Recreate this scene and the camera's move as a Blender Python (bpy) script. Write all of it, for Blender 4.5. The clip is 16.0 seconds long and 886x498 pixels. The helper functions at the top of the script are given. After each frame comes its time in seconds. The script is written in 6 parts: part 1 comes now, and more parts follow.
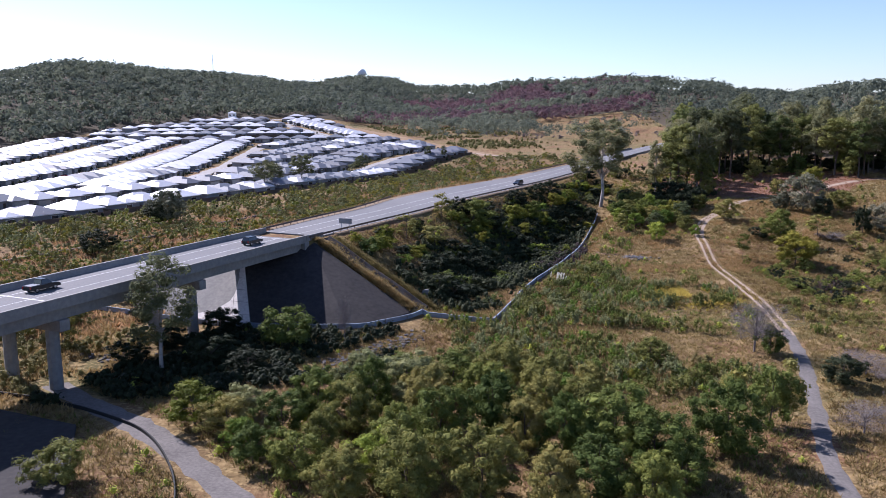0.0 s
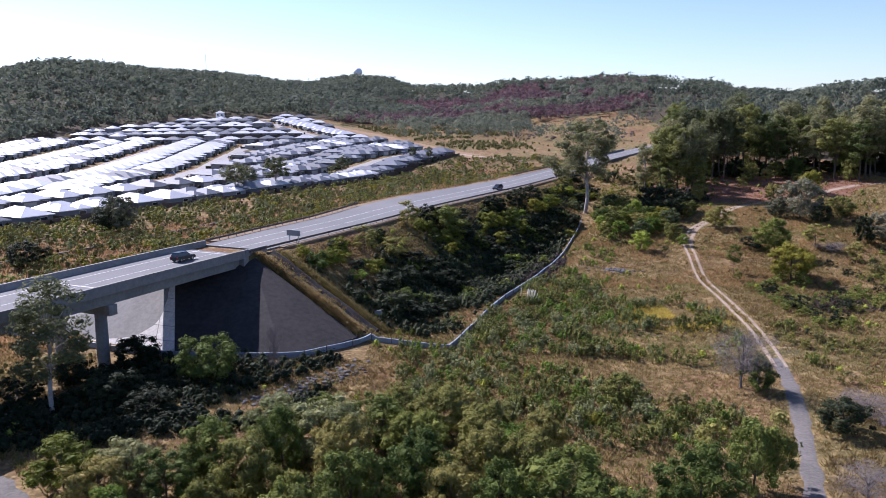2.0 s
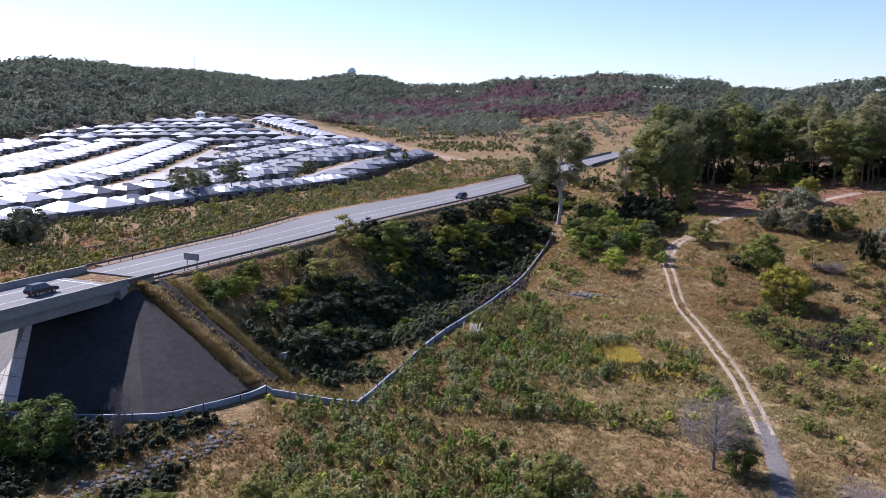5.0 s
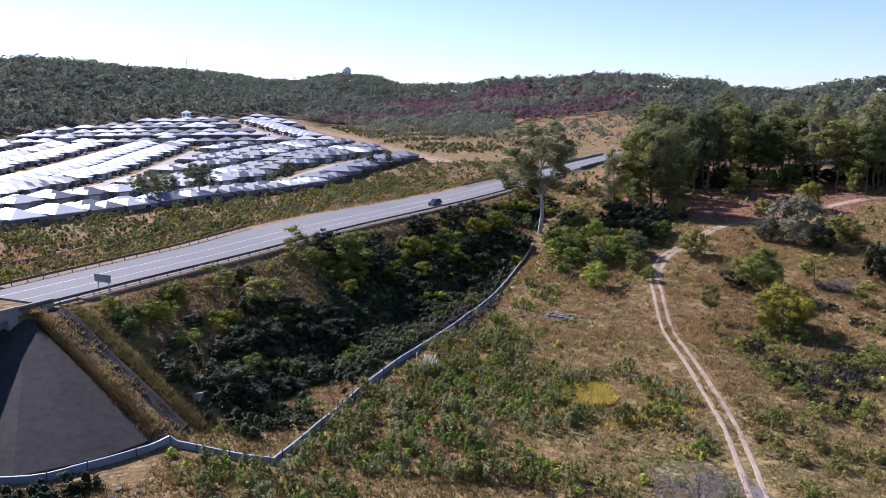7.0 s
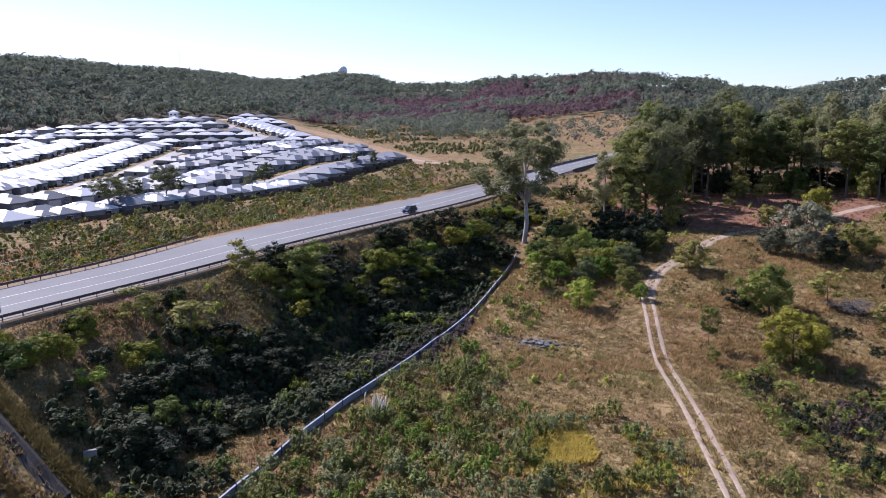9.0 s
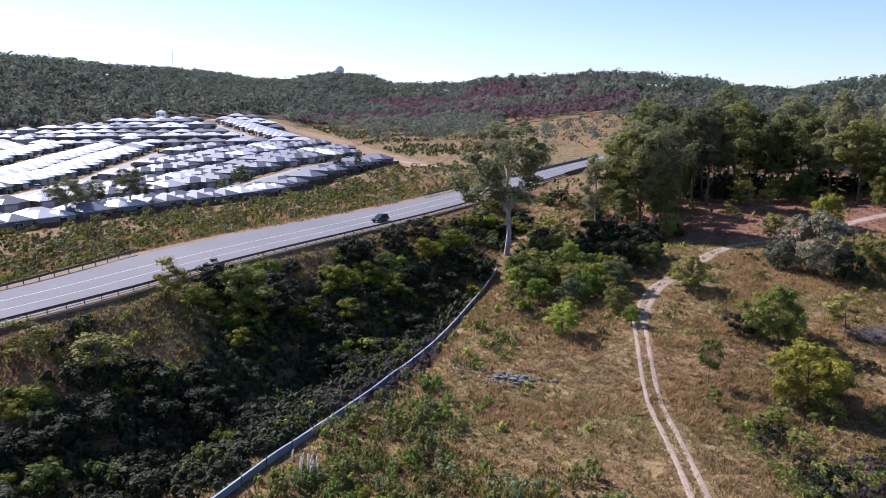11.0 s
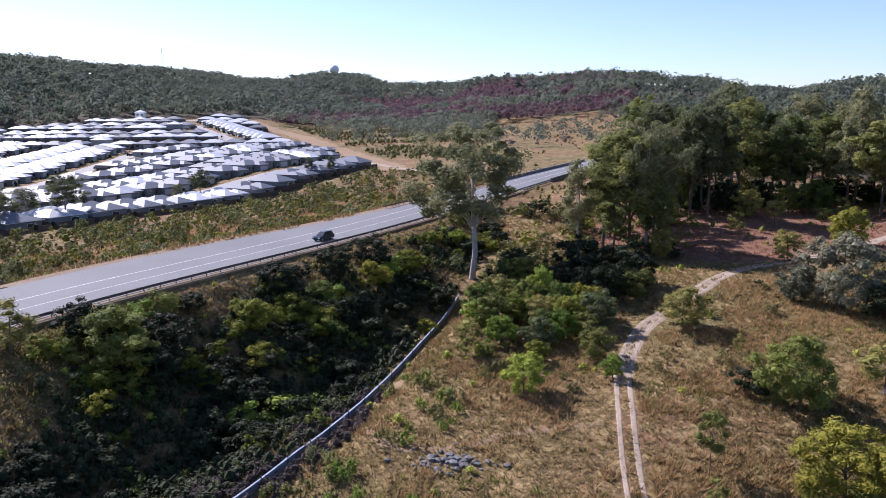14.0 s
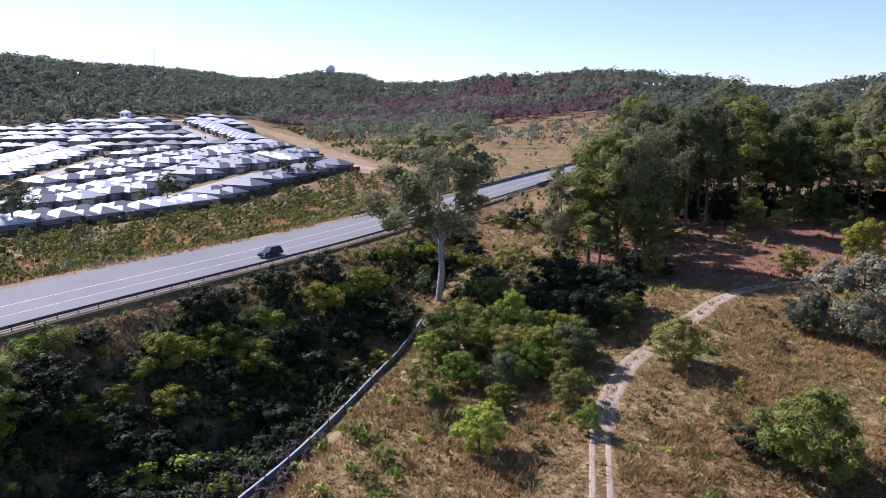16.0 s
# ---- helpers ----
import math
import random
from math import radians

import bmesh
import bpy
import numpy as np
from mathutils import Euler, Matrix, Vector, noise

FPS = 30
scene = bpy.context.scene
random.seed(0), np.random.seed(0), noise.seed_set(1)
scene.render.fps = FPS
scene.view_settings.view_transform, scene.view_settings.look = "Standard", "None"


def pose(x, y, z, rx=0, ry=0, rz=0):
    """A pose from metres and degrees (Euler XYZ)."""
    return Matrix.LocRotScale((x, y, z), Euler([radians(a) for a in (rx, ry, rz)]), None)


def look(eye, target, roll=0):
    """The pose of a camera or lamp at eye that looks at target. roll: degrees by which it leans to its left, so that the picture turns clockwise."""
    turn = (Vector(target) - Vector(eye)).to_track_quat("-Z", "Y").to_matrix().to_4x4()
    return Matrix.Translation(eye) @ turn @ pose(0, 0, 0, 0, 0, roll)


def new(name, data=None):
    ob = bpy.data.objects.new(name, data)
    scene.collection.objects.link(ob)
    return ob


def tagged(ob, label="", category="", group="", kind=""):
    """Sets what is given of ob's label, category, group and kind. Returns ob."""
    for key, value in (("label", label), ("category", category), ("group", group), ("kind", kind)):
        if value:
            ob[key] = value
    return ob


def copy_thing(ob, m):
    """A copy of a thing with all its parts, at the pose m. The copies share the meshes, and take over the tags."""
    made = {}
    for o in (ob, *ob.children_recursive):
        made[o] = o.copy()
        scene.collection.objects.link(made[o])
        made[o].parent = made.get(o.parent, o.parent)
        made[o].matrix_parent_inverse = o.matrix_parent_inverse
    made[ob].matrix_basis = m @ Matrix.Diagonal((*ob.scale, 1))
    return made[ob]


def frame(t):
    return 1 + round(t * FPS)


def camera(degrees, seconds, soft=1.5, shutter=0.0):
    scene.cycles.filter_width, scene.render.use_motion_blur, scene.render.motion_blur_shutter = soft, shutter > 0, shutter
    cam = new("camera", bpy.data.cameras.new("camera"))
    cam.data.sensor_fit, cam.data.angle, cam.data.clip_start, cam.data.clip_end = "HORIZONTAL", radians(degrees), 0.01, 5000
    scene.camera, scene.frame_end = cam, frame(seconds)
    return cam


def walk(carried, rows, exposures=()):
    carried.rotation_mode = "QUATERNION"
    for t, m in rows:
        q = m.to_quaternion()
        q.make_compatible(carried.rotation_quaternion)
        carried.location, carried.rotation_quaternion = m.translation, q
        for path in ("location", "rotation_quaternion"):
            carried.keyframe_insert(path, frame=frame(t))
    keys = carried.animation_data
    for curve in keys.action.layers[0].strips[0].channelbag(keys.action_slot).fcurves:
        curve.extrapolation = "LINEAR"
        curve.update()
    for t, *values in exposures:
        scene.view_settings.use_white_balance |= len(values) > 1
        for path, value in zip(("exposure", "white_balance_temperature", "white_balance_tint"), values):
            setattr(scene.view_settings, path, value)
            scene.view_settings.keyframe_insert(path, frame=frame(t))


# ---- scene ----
cam = camera(59.0, 16.0, soft=0.85)
ROWS = [  # seconds, place, pitch, roll, yaw
    (0.0, 0.00, 0.00, 36.00, -9.768, -0.000, 0.000),
    (0.5, 2.09, 4.24, 36.06, -9.774, 0.000, 0.018),
    (1.0, 4.26, 8.50, 36.11, -9.780, 0.000, 0.030),
    (1.5, 6.48, 12.74, 36.17, -9.792, 0.000, 0.030),
    (2.0, 8.71, 16.96, 36.28, -9.804, 0.000, 0.036),
    (2.5, 11.00, 21.18, 36.33, -9.804, 0.000, 0.042),
    (3.0, 13.20, 25.42, 36.39, -9.810, 0.000, 0.030),
    (3.5, 15.34, 29.71, 36.41, -9.816, 0.000, 0.030),
    (4.0, 17.41, 34.08, 36.46, -9.822, 0.000, 0.030),
    (6.5, 27.31, 56.19, 36.63, -9.827, 0.000, -0.006),
    (7.0, 29.15, 60.67, 36.62, -9.833, 0.000, -0.018),
    (7.5, 30.89, 65.23, 36.56, -9.839, 0.000, -0.030),
    (8.0, 32.42, 69.83, 36.53, -9.851, 0.000, -0.042),
    (8.5, 33.87, 74.49, 36.49, -9.845, 0.000, -0.042),
    (9.0, 35.37, 79.14, 36.43, -9.845, 0.000, -0.036),
    (11.5, 43.05, 102.09, 36.18, -9.827, 0.000, -0.006),
    (12.0, 44.55, 106.73, 36.15, -9.822, 0.000, 0.000),
    (12.5, 46.11, 111.40, 36.10, -9.816, 0.000, 0.012),
    (13.0, 47.65, 116.05, 36.05, -9.816, 0.000, 0.006),
    (13.5, 49.18, 120.68, 36.06, -9.816, 0.000, 0.012),
    (14.0, 50.76, 125.29, 36.06, -9.810, 0.000, 0.018),
    (14.5, 52.35, 129.88, 36.05, -9.804, 0.000, 0.024),
    (15.0, 53.99, 134.44, 36.06, -9.816, 0.000, 0.024),
    (15.5, 55.67, 138.99, 36.05, -9.810, 0.000, 0.024),
    (16.0, 57.38, 143.52, 36.00, -9.798, 0.000, 0.024),
]
walk(cam, [(t, pose(x, y, z, 90 + pitch, roll, yaw)) for t, x, y, z, pitch, roll, yaw in ROWS], exposures=[(0.0, 0.95, 5790, 25), (16.0, 0.95, 5790, 25)])

# ---- light ----
SUN_AZ = math.atan2(0.66, -0.75)          # direction towards the sun in plan
SUN_EL = radians(40.0)
world = bpy.data.worlds.new("sky")
scene.world = world
world.use_nodes = True
wn = world.node_tree
sky = wn.nodes.new("ShaderNodeTexSky")
sky.sky_type = "NISHITA"
sky.sun_disc = False
sky.sun_elevation = SUN_EL
sky.sun_rotation = math.pi / 2 - SUN_AZ
sky.air_density, sky.dust_density, sky.ozone_density, sky.altitude = 0.85, 0.45, 2.4, 60
wn.links.new(sky.outputs[0], wn.nodes["Background"].inputs[0])
wn.nodes["Background"].inputs[1].default_value = 0.085
lamp = bpy.data.lights.new("sun", "SUN")
lamp.energy, lamp.angle, lamp.color = 5.0, radians(0.6), (1.0, 0.95, 0.87)
sun = new("sun", lamp)
sun.matrix_world = look((math.cos(SUN_AZ) * math.cos(SUN_EL) * 300, math.sin(SUN_AZ) * math.cos(SUN_EL) * 300, math.sin(SUN_EL) * 300), (0, 0, 0))
rng = np.random.default_rng(7)


# ---- materials ----
def material(name, base, rough=0.8, spec=0.3, metal=0.0, var=0.25, scales=(0.15, 2.0), tint=None, bump=0.0, island=0.0, each=0.0, leaf=0.0, bump_scale=None):
    """A surface with two scales of noise between base and tint, a bump, and a shift of its own by object or by piece."""
    m = bpy.data.materials.new(name)
    m.use_nodes = True
    t = m.node_tree
    bsdf = t.nodes["Principled BSDF"]
    bsdf.inputs["Roughness"].default_value = rough
    bsdf.inputs["Specular IOR Level"].default_value = spec
    bsdf.inputs["Metallic"].default_value = metal
    geo = t.nodes.new("ShaderNodeNewGeometry")
    tint = tint or tuple(c * (1 - var) for c in base)
    big, small = t.nodes.new("ShaderNodeTexNoise"), t.nodes.new("ShaderNodeTexNoise")
    big.inputs["Scale"].default_value, small.inputs["Scale"].default_value = scales
    big.inputs["Detail"].default_value, small.inputs["Detail"].default_value = 4, 3
    for n in (big, small):
        t.links.new(geo.outputs["Position"], n.inputs["Vector"])
    add = t.nodes.new("ShaderNodeMath")
    add.operation = "MULTIPLY_ADD"
    add.inputs[1].default_value = 0.55
    t.links.new(small.outputs["Fac"], add.inputs[0])
    half = t.nodes.new("ShaderNodeMath")
    half.operation = "MULTIPLY"
    half.inputs[1].default_value = 0.45
    t.links.new(big.outputs["Fac"], half.inputs[0])
    t.links.new(half.outputs[0], add.inputs[2])
    ramp = t.nodes.new("ShaderNodeMapRange")
    ramp.inputs["From Min"].default_value, ramp.inputs["From Max"].default_value = 0.34, 0.66
    t.links.new(add.outputs[0], ramp.inputs["Value"])
    mix = t.nodes.new("ShaderNodeMix")
    mix.data_type = "RGBA"
    mix.inputs[6].default_value, mix.inputs[7].default_value = (*base, 1), (*tint, 1)
    t.links.new(ramp.outputs[0], mix.inputs[0])
    out = mix.outputs[2]
    for amount, source in ((island, geo.outputs["Random Per Island"]), (each, None)):
        if amount:
            if source is None:
                source = t.nodes.new("ShaderNodeObjectInfo").outputs["Random"]
            r = t.nodes.new("ShaderNodeMapRange")
            r.inputs["To Min"].default_value, r.inputs["To Max"].default_value = 1 - amount, 1 + amount
            t.links.new(source, r.inputs["Value"])
            hsv = t.nodes.new("ShaderNodeHueSaturation")
            t.links.new(r.outputs[0], hsv.inputs["Value"])
            r2 = t.nodes.new("ShaderNodeMapRange")
            r2.inputs["To Min"].default_value, r2.inputs["To Max"].default_value = 0.5 + amount * 0.07, 0.5 - amount * 0.07
            t.links.new(source, r2.inputs["Value"])
            t.links.new(r2.outputs[0], hsv.inputs["Hue"])
            t.links.new(out, hsv.inputs["Color"])
            out = hsv.outputs[0]
    t.links.new(out, bsdf.inputs["Base Color"])
    if bump:
        b = t.nodes.new("ShaderNodeBump")
        b.inputs["Strength"].default_value, b.inputs["Distance"].default_value = bump, 0.1
        if bump_scale:
            n = t.nodes.new("ShaderNodeTexNoise")
            n.inputs["Scale"].default_value, n.inputs["Detail"].default_value = bump_scale, 5
            t.links.new(geo.outputs["Position"], n.inputs["Vector"])
            t.links.new(n.outputs["Fac"], b.inputs["Height"])
        else:
            t.links.new(small.outputs["Fac"], b.inputs["Height"])
        t.links.new(b.outputs[0], bsdf.inputs["Normal"])
    if leaf:
        tr = t.nodes.new("ShaderNodeBsdfTranslucent")
        t.links.new(out, tr.inputs["Color"])
        sh = t.nodes.new("ShaderNodeMixShader")
        sh.inputs[0].default_value = leaf
        t.links.new(bsdf.outputs[0], sh.inputs[1])
        t.links.new(tr.outputs[0], sh.inputs[2])
        t.links.new(sh.outputs[0], t.nodes["Material Output"].inputs["Surface"])
    return m


def foliage(name, base, tint, island=0.18, each=0.35, leaf=0.26, scales=(0.12, 0.9)):
    return material(name, base, 0.75, 0.12, tint=tint, scales=scales, island=island, each=each, leaf=leaf)


LEAF_OLIVE = foliage("olive_leaves", (0.255, 0.240, 0.060), (0.122, 0.126, 0.034))
LEAF_GREEN = foliage("green_leaves", (0.150, 0.182, 0.038), (0.078, 0.100, 0.024))
LEAF_YELLOW = foliage("yellow_green_leaves", (0.215, 0.220, 0.028), (0.125, 0.136, 0.020))
# Dark plants' leaves, nearly black so the colour also carries shade around them.
LEAF_DARK = foliage("dark_shaded_leaves", (0.034, 0.044, 0.018), (0.014, 0.020, 0.009), leaf=0.08)
LEAF_GUM = foliage("gum_leaves", (0.222, 0.228, 0.108), (0.114, 0.122, 0.060), leaf=0.44)
LEAF_FRESH = foliage("fresh_gum_leaves", (0.200, 0.224, 0.068), (0.100, 0.118, 0.038), leaf=0.44)
LEAF_WATTLE = foliage("wattle_leaves", (0.250, 0.230, 0.030), (0.135, 0.130, 0.022))
LEAF_GREY = foliage("grey_leaves", (0.205, 0.202, 0.120), (0.128, 0.128, 0.088))
# Greyed, bluish tone puts the haze over the distant hills into the leaves.
LEAF_FAR = foliage("hazed_far_leaves", (0.150, 0.166, 0.110), (0.084, 0.102, 0.082), island=0.05, leaf=0.42, scales=(0.010, 0.09))
LEAF_BRIGHT = foliage("bright_green_leaves", (0.265, 0.325, 0.050), (0.160, 0.215, 0.034))
LEAF_SOFT = foliage("soft_grey_green_leaves", (0.250, 0.258, 0.110), (0.130, 0.148, 0.060))
LEAF_RED = foliage("burnt_wood_leaves", (0.180, 0.100, 0.104), (0.105, 0.078, 0.088), island=0.06, leaf=0.42, scales=(0.012, 0.09))
LEAF_HEATH = foliage("heath_leaves", (0.205, 0.190, 0.062), (0.124, 0.112, 0.042))
GRASS = foliage("dry_grass_blades", (0.355, 0.258, 0.112), (0.235, 0.160, 0.068), island=0.12, leaf=0.38)
GRASS_RUST = foliage("rust_grass_blades", (0.28, 0.168, 0.076), (0.19, 0.108, 0.053), island=0.12, leaf=0.38)
GRASS_GREEN = foliage("green_grass_blades", (0.19, 0.20, 0.050), (0.14, 0.145, 0.04), island=0.2, leaf=0.5)
GRASS_GOLD = foliage("golden_grass_blades", (0.40, 0.35, 0.066), (0.28, 0.25, 0.05), island=0.15, leaf=0.5)
BARK_PALE = material("pale_bark", (0.46, 0.43, 0.40), 0.85, 0.2, scales=(0.8, 6), tint=(0.25, 0.21, 0.18), bump=0.3)
BARK_DARK = material("dark_bark", (0.13, 0.10, 0.08), 0.9, 0.2, scales=(0.8, 6), tint=(0.07, 0.055, 0.045), bump=0.4)
TWIG = material("grey_twigs", (0.21, 0.185, 0.175), 0.9, 0.1, scales=(0.8, 6), tint=(0.13, 0.11, 0.11), island=0.2)
ASPHALT = material("worn_asphalt", (0.165, 0.163, 0.164), 0.85, 0.2, scales=(0.06, 3.5), tint=(0.122, 0.122, 0.126), bump=0.15, bump_scale=12)
PAINT = material("road_paint", (0.50, 0.50, 0.48), 0.6, 0.4, var=0.25, scales=(0.5, 5))
CONCRETE = material("weathered_concrete", (0.25, 0.24, 0.225), 0.85, 0.3, scales=(0.22, 1.6), tint=(0.17, 0.165, 0.16), bump=0.2)
# Front paled, sides darkened: abutment sun and bridge shade go into the colours.
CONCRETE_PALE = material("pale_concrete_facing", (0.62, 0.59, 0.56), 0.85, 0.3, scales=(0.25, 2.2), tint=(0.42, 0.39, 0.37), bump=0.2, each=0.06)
CONCRETE_SHADED = material("shaded_dark_facing", (0.042, 0.038, 0.038), 0.9, 0.2, scales=(0.18, 1.2), tint=(0.020, 0.019, 0.020), bump=0.25)
STEEL = material("galvanised_steel", (0.50, 0.54, 0.60), 0.42, 0.5, metal=0.7, var=0.3, scales=(0.7, 6))
RUST = material("brown_weathered_steel", (0.16, 0.12, 0.10), 0.7, 0.4, metal=0.3, var=0.35, scales=(0.7, 6))
GRAVEL = material("grey_gravel", (0.165, 0.150, 0.140), 0.95, 0.2, scales=(0.25, 2.5), tint=(0.095, 0.087, 0.08), bump=0.5, bump_scale=6)
DIRT = material("pale_dirt", (0.34, 0.27, 0.21), 0.95, 0.15, scales=(0.3, 2.5), tint=(0.22, 0.165, 0.12), bump=0.4, bump_scale=5)


def ground_material():
    """Dry grass ground: straw, rust-brown litter and green patches in large and small blotches."""
    m = material("dry_grass_ground", (0.175, 0.122, 0.056), 0.95, 0.1, scales=(0.05, 0.5), tint=(0.120, 0.076, 0.037), bump=1.0, bump_scale=1.1)
    t = m.node_tree
    bsdf = t.nodes["Principled BSDF"]
    col = bsdf.inputs["Base Color"].links[0].from_socket
    geo = t.nodes.new("ShaderNodeNewGeometry")
    for scale, lo, hi, colour in ((0.035, 0.50, 0.60, (0.155, 0.075, 0.045)), (0.022, 0.50, 0.62, (0.085, 0.085, 0.030)), (0.30, 0.50, 0.64, (0.270, 0.190, 0.090)), (0.9, 0.53, 0.66, (0.078, 0.055, 0.026)), (1.7, 0.54, 0.64, (0.285, 0.205, 0.098))):
        n = t.nodes.new("ShaderNodeTexNoise")
        n.inputs["Scale"].default_value, n.inputs["Detail"].default_value = scale, 6
        t.links.new(geo.outputs["Position"], n.inputs["Vector"])
        r = t.nodes.new("ShaderNodeMapRange")
        r.inputs["From Min"].default_value, r.inputs["From Max"].default_value = lo, hi
        r.inputs["To Max"].default_value = 0.75
        t.links.new(n.outputs["Fac"], r.inputs["Value"])
        x = t.nodes.new("ShaderNodeMix")
        x.data_type = "RGBA"
        x.inputs[7].default_value = (*colour, 1)
        t.links.new(r.outputs[0], x.inputs[0])
        t.links.new(col, x.inputs[6])
        col = x.outputs[2]
    t.links.new(col, bsdf.inputs["Base Color"])
    for node in t.nodes:
        if node.bl_idname == "ShaderNodeBump":
            node.inputs["Distance"].default_value = 0.45
    return m


GROUND = ground_material()
LITTER = material("woodland_litter", (0.085, 0.066, 0.045), 0.95, 0.1, scales=(0.03, 0.4), tint=(0.045, 0.042, 0.028), bump=0.8, bump_scale=0.5)
RED_LITTER = material("red_leaf_litter", (0.200, 0.108, 0.070), 0.95, 0.1, scales=(0.08, 0.8), tint=(0.120, 0.064, 0.044), bump=0.8, bump_scale=2.0)


# ---- mesh helpers ----
def mesh_from(name, verts, faces, mat, smooth=False):
    me = bpy.data.meshes.new(name)
    verts = np.asarray(verts, dtype=np.float32).reshape(-1, 3)
    if isinstance(faces, np.ndarray):
        n, k = faces.shape
        me.vertices.add(len(verts))
        me.vertices.foreach_set("co", verts.ravel())
        me.loops.add(n * k)
        me.loops.foreach_set("vertex_index", faces.astype(np.int32).ravel())
        me.polygons.add(n)
        me.polygons.foreach_set("loop_start", np.arange(0, n * k, k, dtype=np.int32))
        me.update(calc_edges=True)
    else:
        me.from_pydata([tuple(v) for v in verts.tolist()], [], [tuple(f) for f in faces])
        me.update()
    me.materials.append(mat)
    me.polygons.foreach_set("use_smooth", [bool(smooth)] * len(me.polygons))
    return me


def part(name, shape, mat=None, parent=None, label="", m=None):
    """Links a mesh, or a bmesh, as one object, under parent where one is given."""
    if isinstance(shape, bmesh.types.BMesh):
        me = bpy.data.meshes.new(name)
        shape.to_mesh(me)
        shape.free()
        me.materials.append(mat)
        shape = me
    ob = new(name, shape)
    ob.parent = parent
    if m is not None:
        ob.matrix_basis = m
    return tagged(ob, label)


def box(bm, x0, x1, y0, y1, z0, z1, bevel=0.0):
    made = bmesh.ops.create_cube(bm, size=1, matrix=Matrix.LocRotScale(((x0 + x1) / 2, (y0 + y1) / 2, (z0 + z1) / 2), None, (x1 - x0, y1 - y0, z1 - z0)))
    if bevel:
        edges = list({e for v in made["verts"] for e in v.link_edges})
        bmesh.ops.bevel(bm, geom=edges, offset=bevel, segments=1, affect="EDGES")
    return bm


def boxed(*args, bevel=0.0):
    return box(bmesh.new(), *args, bevel=bevel)


def tube(points, radii, sides=6):
    """Vertices and quads of a tapered tube through the points."""
    points = np.asarray(points, float)
    n = len(points)
    d = np.gradient(points, axis=0)
    d /= np.linalg.norm(d, axis=1)[:, None] + 1e-9
    ref = np.where(np.abs(d[:, 2:3]) > 0.9, np.array([[1.0, 0, 0]]), np.array([[0, 0, 1.0]]))
    u = np.cross(d, ref)
    u /= np.linalg.norm(u, axis=1)[:, None] + 1e-9
    w = np.cross(d, u)
    a = np.arange(sides) / sides * 2 * np.pi
    ring = np.cos(a)[None, :, None] * u[:, None] + np.sin(a)[None, :, None] * w[:, None]
    v = (points[:, None] + ring * np.asarray(radii)[:, None, None]).reshape(-1, 3)
    i, j = np.meshgrid(np.arange(n - 1), np.arange(sides), indexing="ij")
    k = (j + 1) % sides
    f = np.stack([i * sides + j, i * sides + k, (i + 1) * sides + k, (i + 1) * sides + j], -1).reshape(-1, 4)
    return v, f


def joined(pieces):
    vs, fs, o = [], [], 0
    for v, f in pieces:
        vs.append(v)
        fs.append(f + o)
        o += len(v)
    return np.concatenate(vs), np.concatenate(fs)


def leaf_cards(c, size, up=0.3, seed=0, long=1.7, out=None, firm=1.0):
    """Pointed leaf sprays at the points c, size metres across; out: the ways that they face, held to them the more, the larger firm is."""
    r = np.random.default_rng(seed)
    n = len(c)
    nrm = r.normal(size=(n, 3)) * (1.0 if out is None else 0.55) + np.array([0, 0, up])
    if out is not None:
        nrm = nrm + out * firm
    nrm /= np.linalg.norm(nrm, axis=1)[:, None]
    u = np.cross(nrm, r.normal(size=(n, 3)))
    u /= np.linalg.norm(u, axis=1)[:, None] + 1e-9
    w = np.cross(nrm, u)
    s = np.broadcast_to(np.asarray(size, float), (n,))[:, None] * r.uniform(0.6, 1.35, (n, 1))
    v = np.stack([c - u * s * 0.5 * long, c + u * s * 0.5 * long - nrm * s * 0.2, c + w * s * 0.62], 1).reshape(-1, 3)
    f = np.arange(3 * n).reshape(n, 3)
    return v, f


GOLD = (1 + math.sqrt(5)) / 2
ICO = np.array([(-1, GOLD, 0), (1, GOLD, 0), (-1, -GOLD, 0), (1, -GOLD, 0), (0, -1, GOLD), (0, 1, GOLD), (0, -1, -GOLD), (0, 1, -GOLD), (GOLD, 0, -1), (GOLD, 0, 1), (-GOLD, 0, -1), (-GOLD, 0, 1)]) / math.hypot(1, GOLD)
ICO_FACES = np.array([(0, 11, 5), (0, 5, 1), (0, 1, 7), (0, 7, 10), (0, 10, 11), (1, 5, 9), (5, 11, 4), (11, 10, 2), (10, 7, 6), (7, 1, 8), (3, 9, 4), (3, 4, 2), (3, 2, 6), (3, 6, 8), (3, 8, 9), (4, 9, 5), (2, 4, 11), (6, 2, 10), (8, 6, 7), (9, 8, 1)])
OCT = np.array([(1, 0, 0), (-1, 0, 0), (0, 1, 0), (0, -1, 0), (0, 0, 1), (0, 0, -1)], float)
OCT_FACES = np.array([(0, 2, 4), (2, 1, 4), (1, 3, 4), (3, 0, 4), (2, 0, 5), (1, 2, 5), (3, 1, 5), (0, 3, 5)])


def hearts(c, radii, seed, simple=False):
    """The dense, uneven inner mass of leafy clumps at the points c, with radii (x, y, z) each."""
    r = np.random.default_rng(seed + 77)
    shape, faces = (OCT, OCT_FACES) if simple else (ICO, ICO_FACES)
    v = shape[None] * radii[:, None] * r.uniform(0.75, 1.2, (len(c), len(shape), 1)) + c[:, None]
    f = faces[None] + (np.arange(len(c)) * len(shape))[:, None, None]
    return v.reshape(-1, 3), f.reshape(-1, 3)


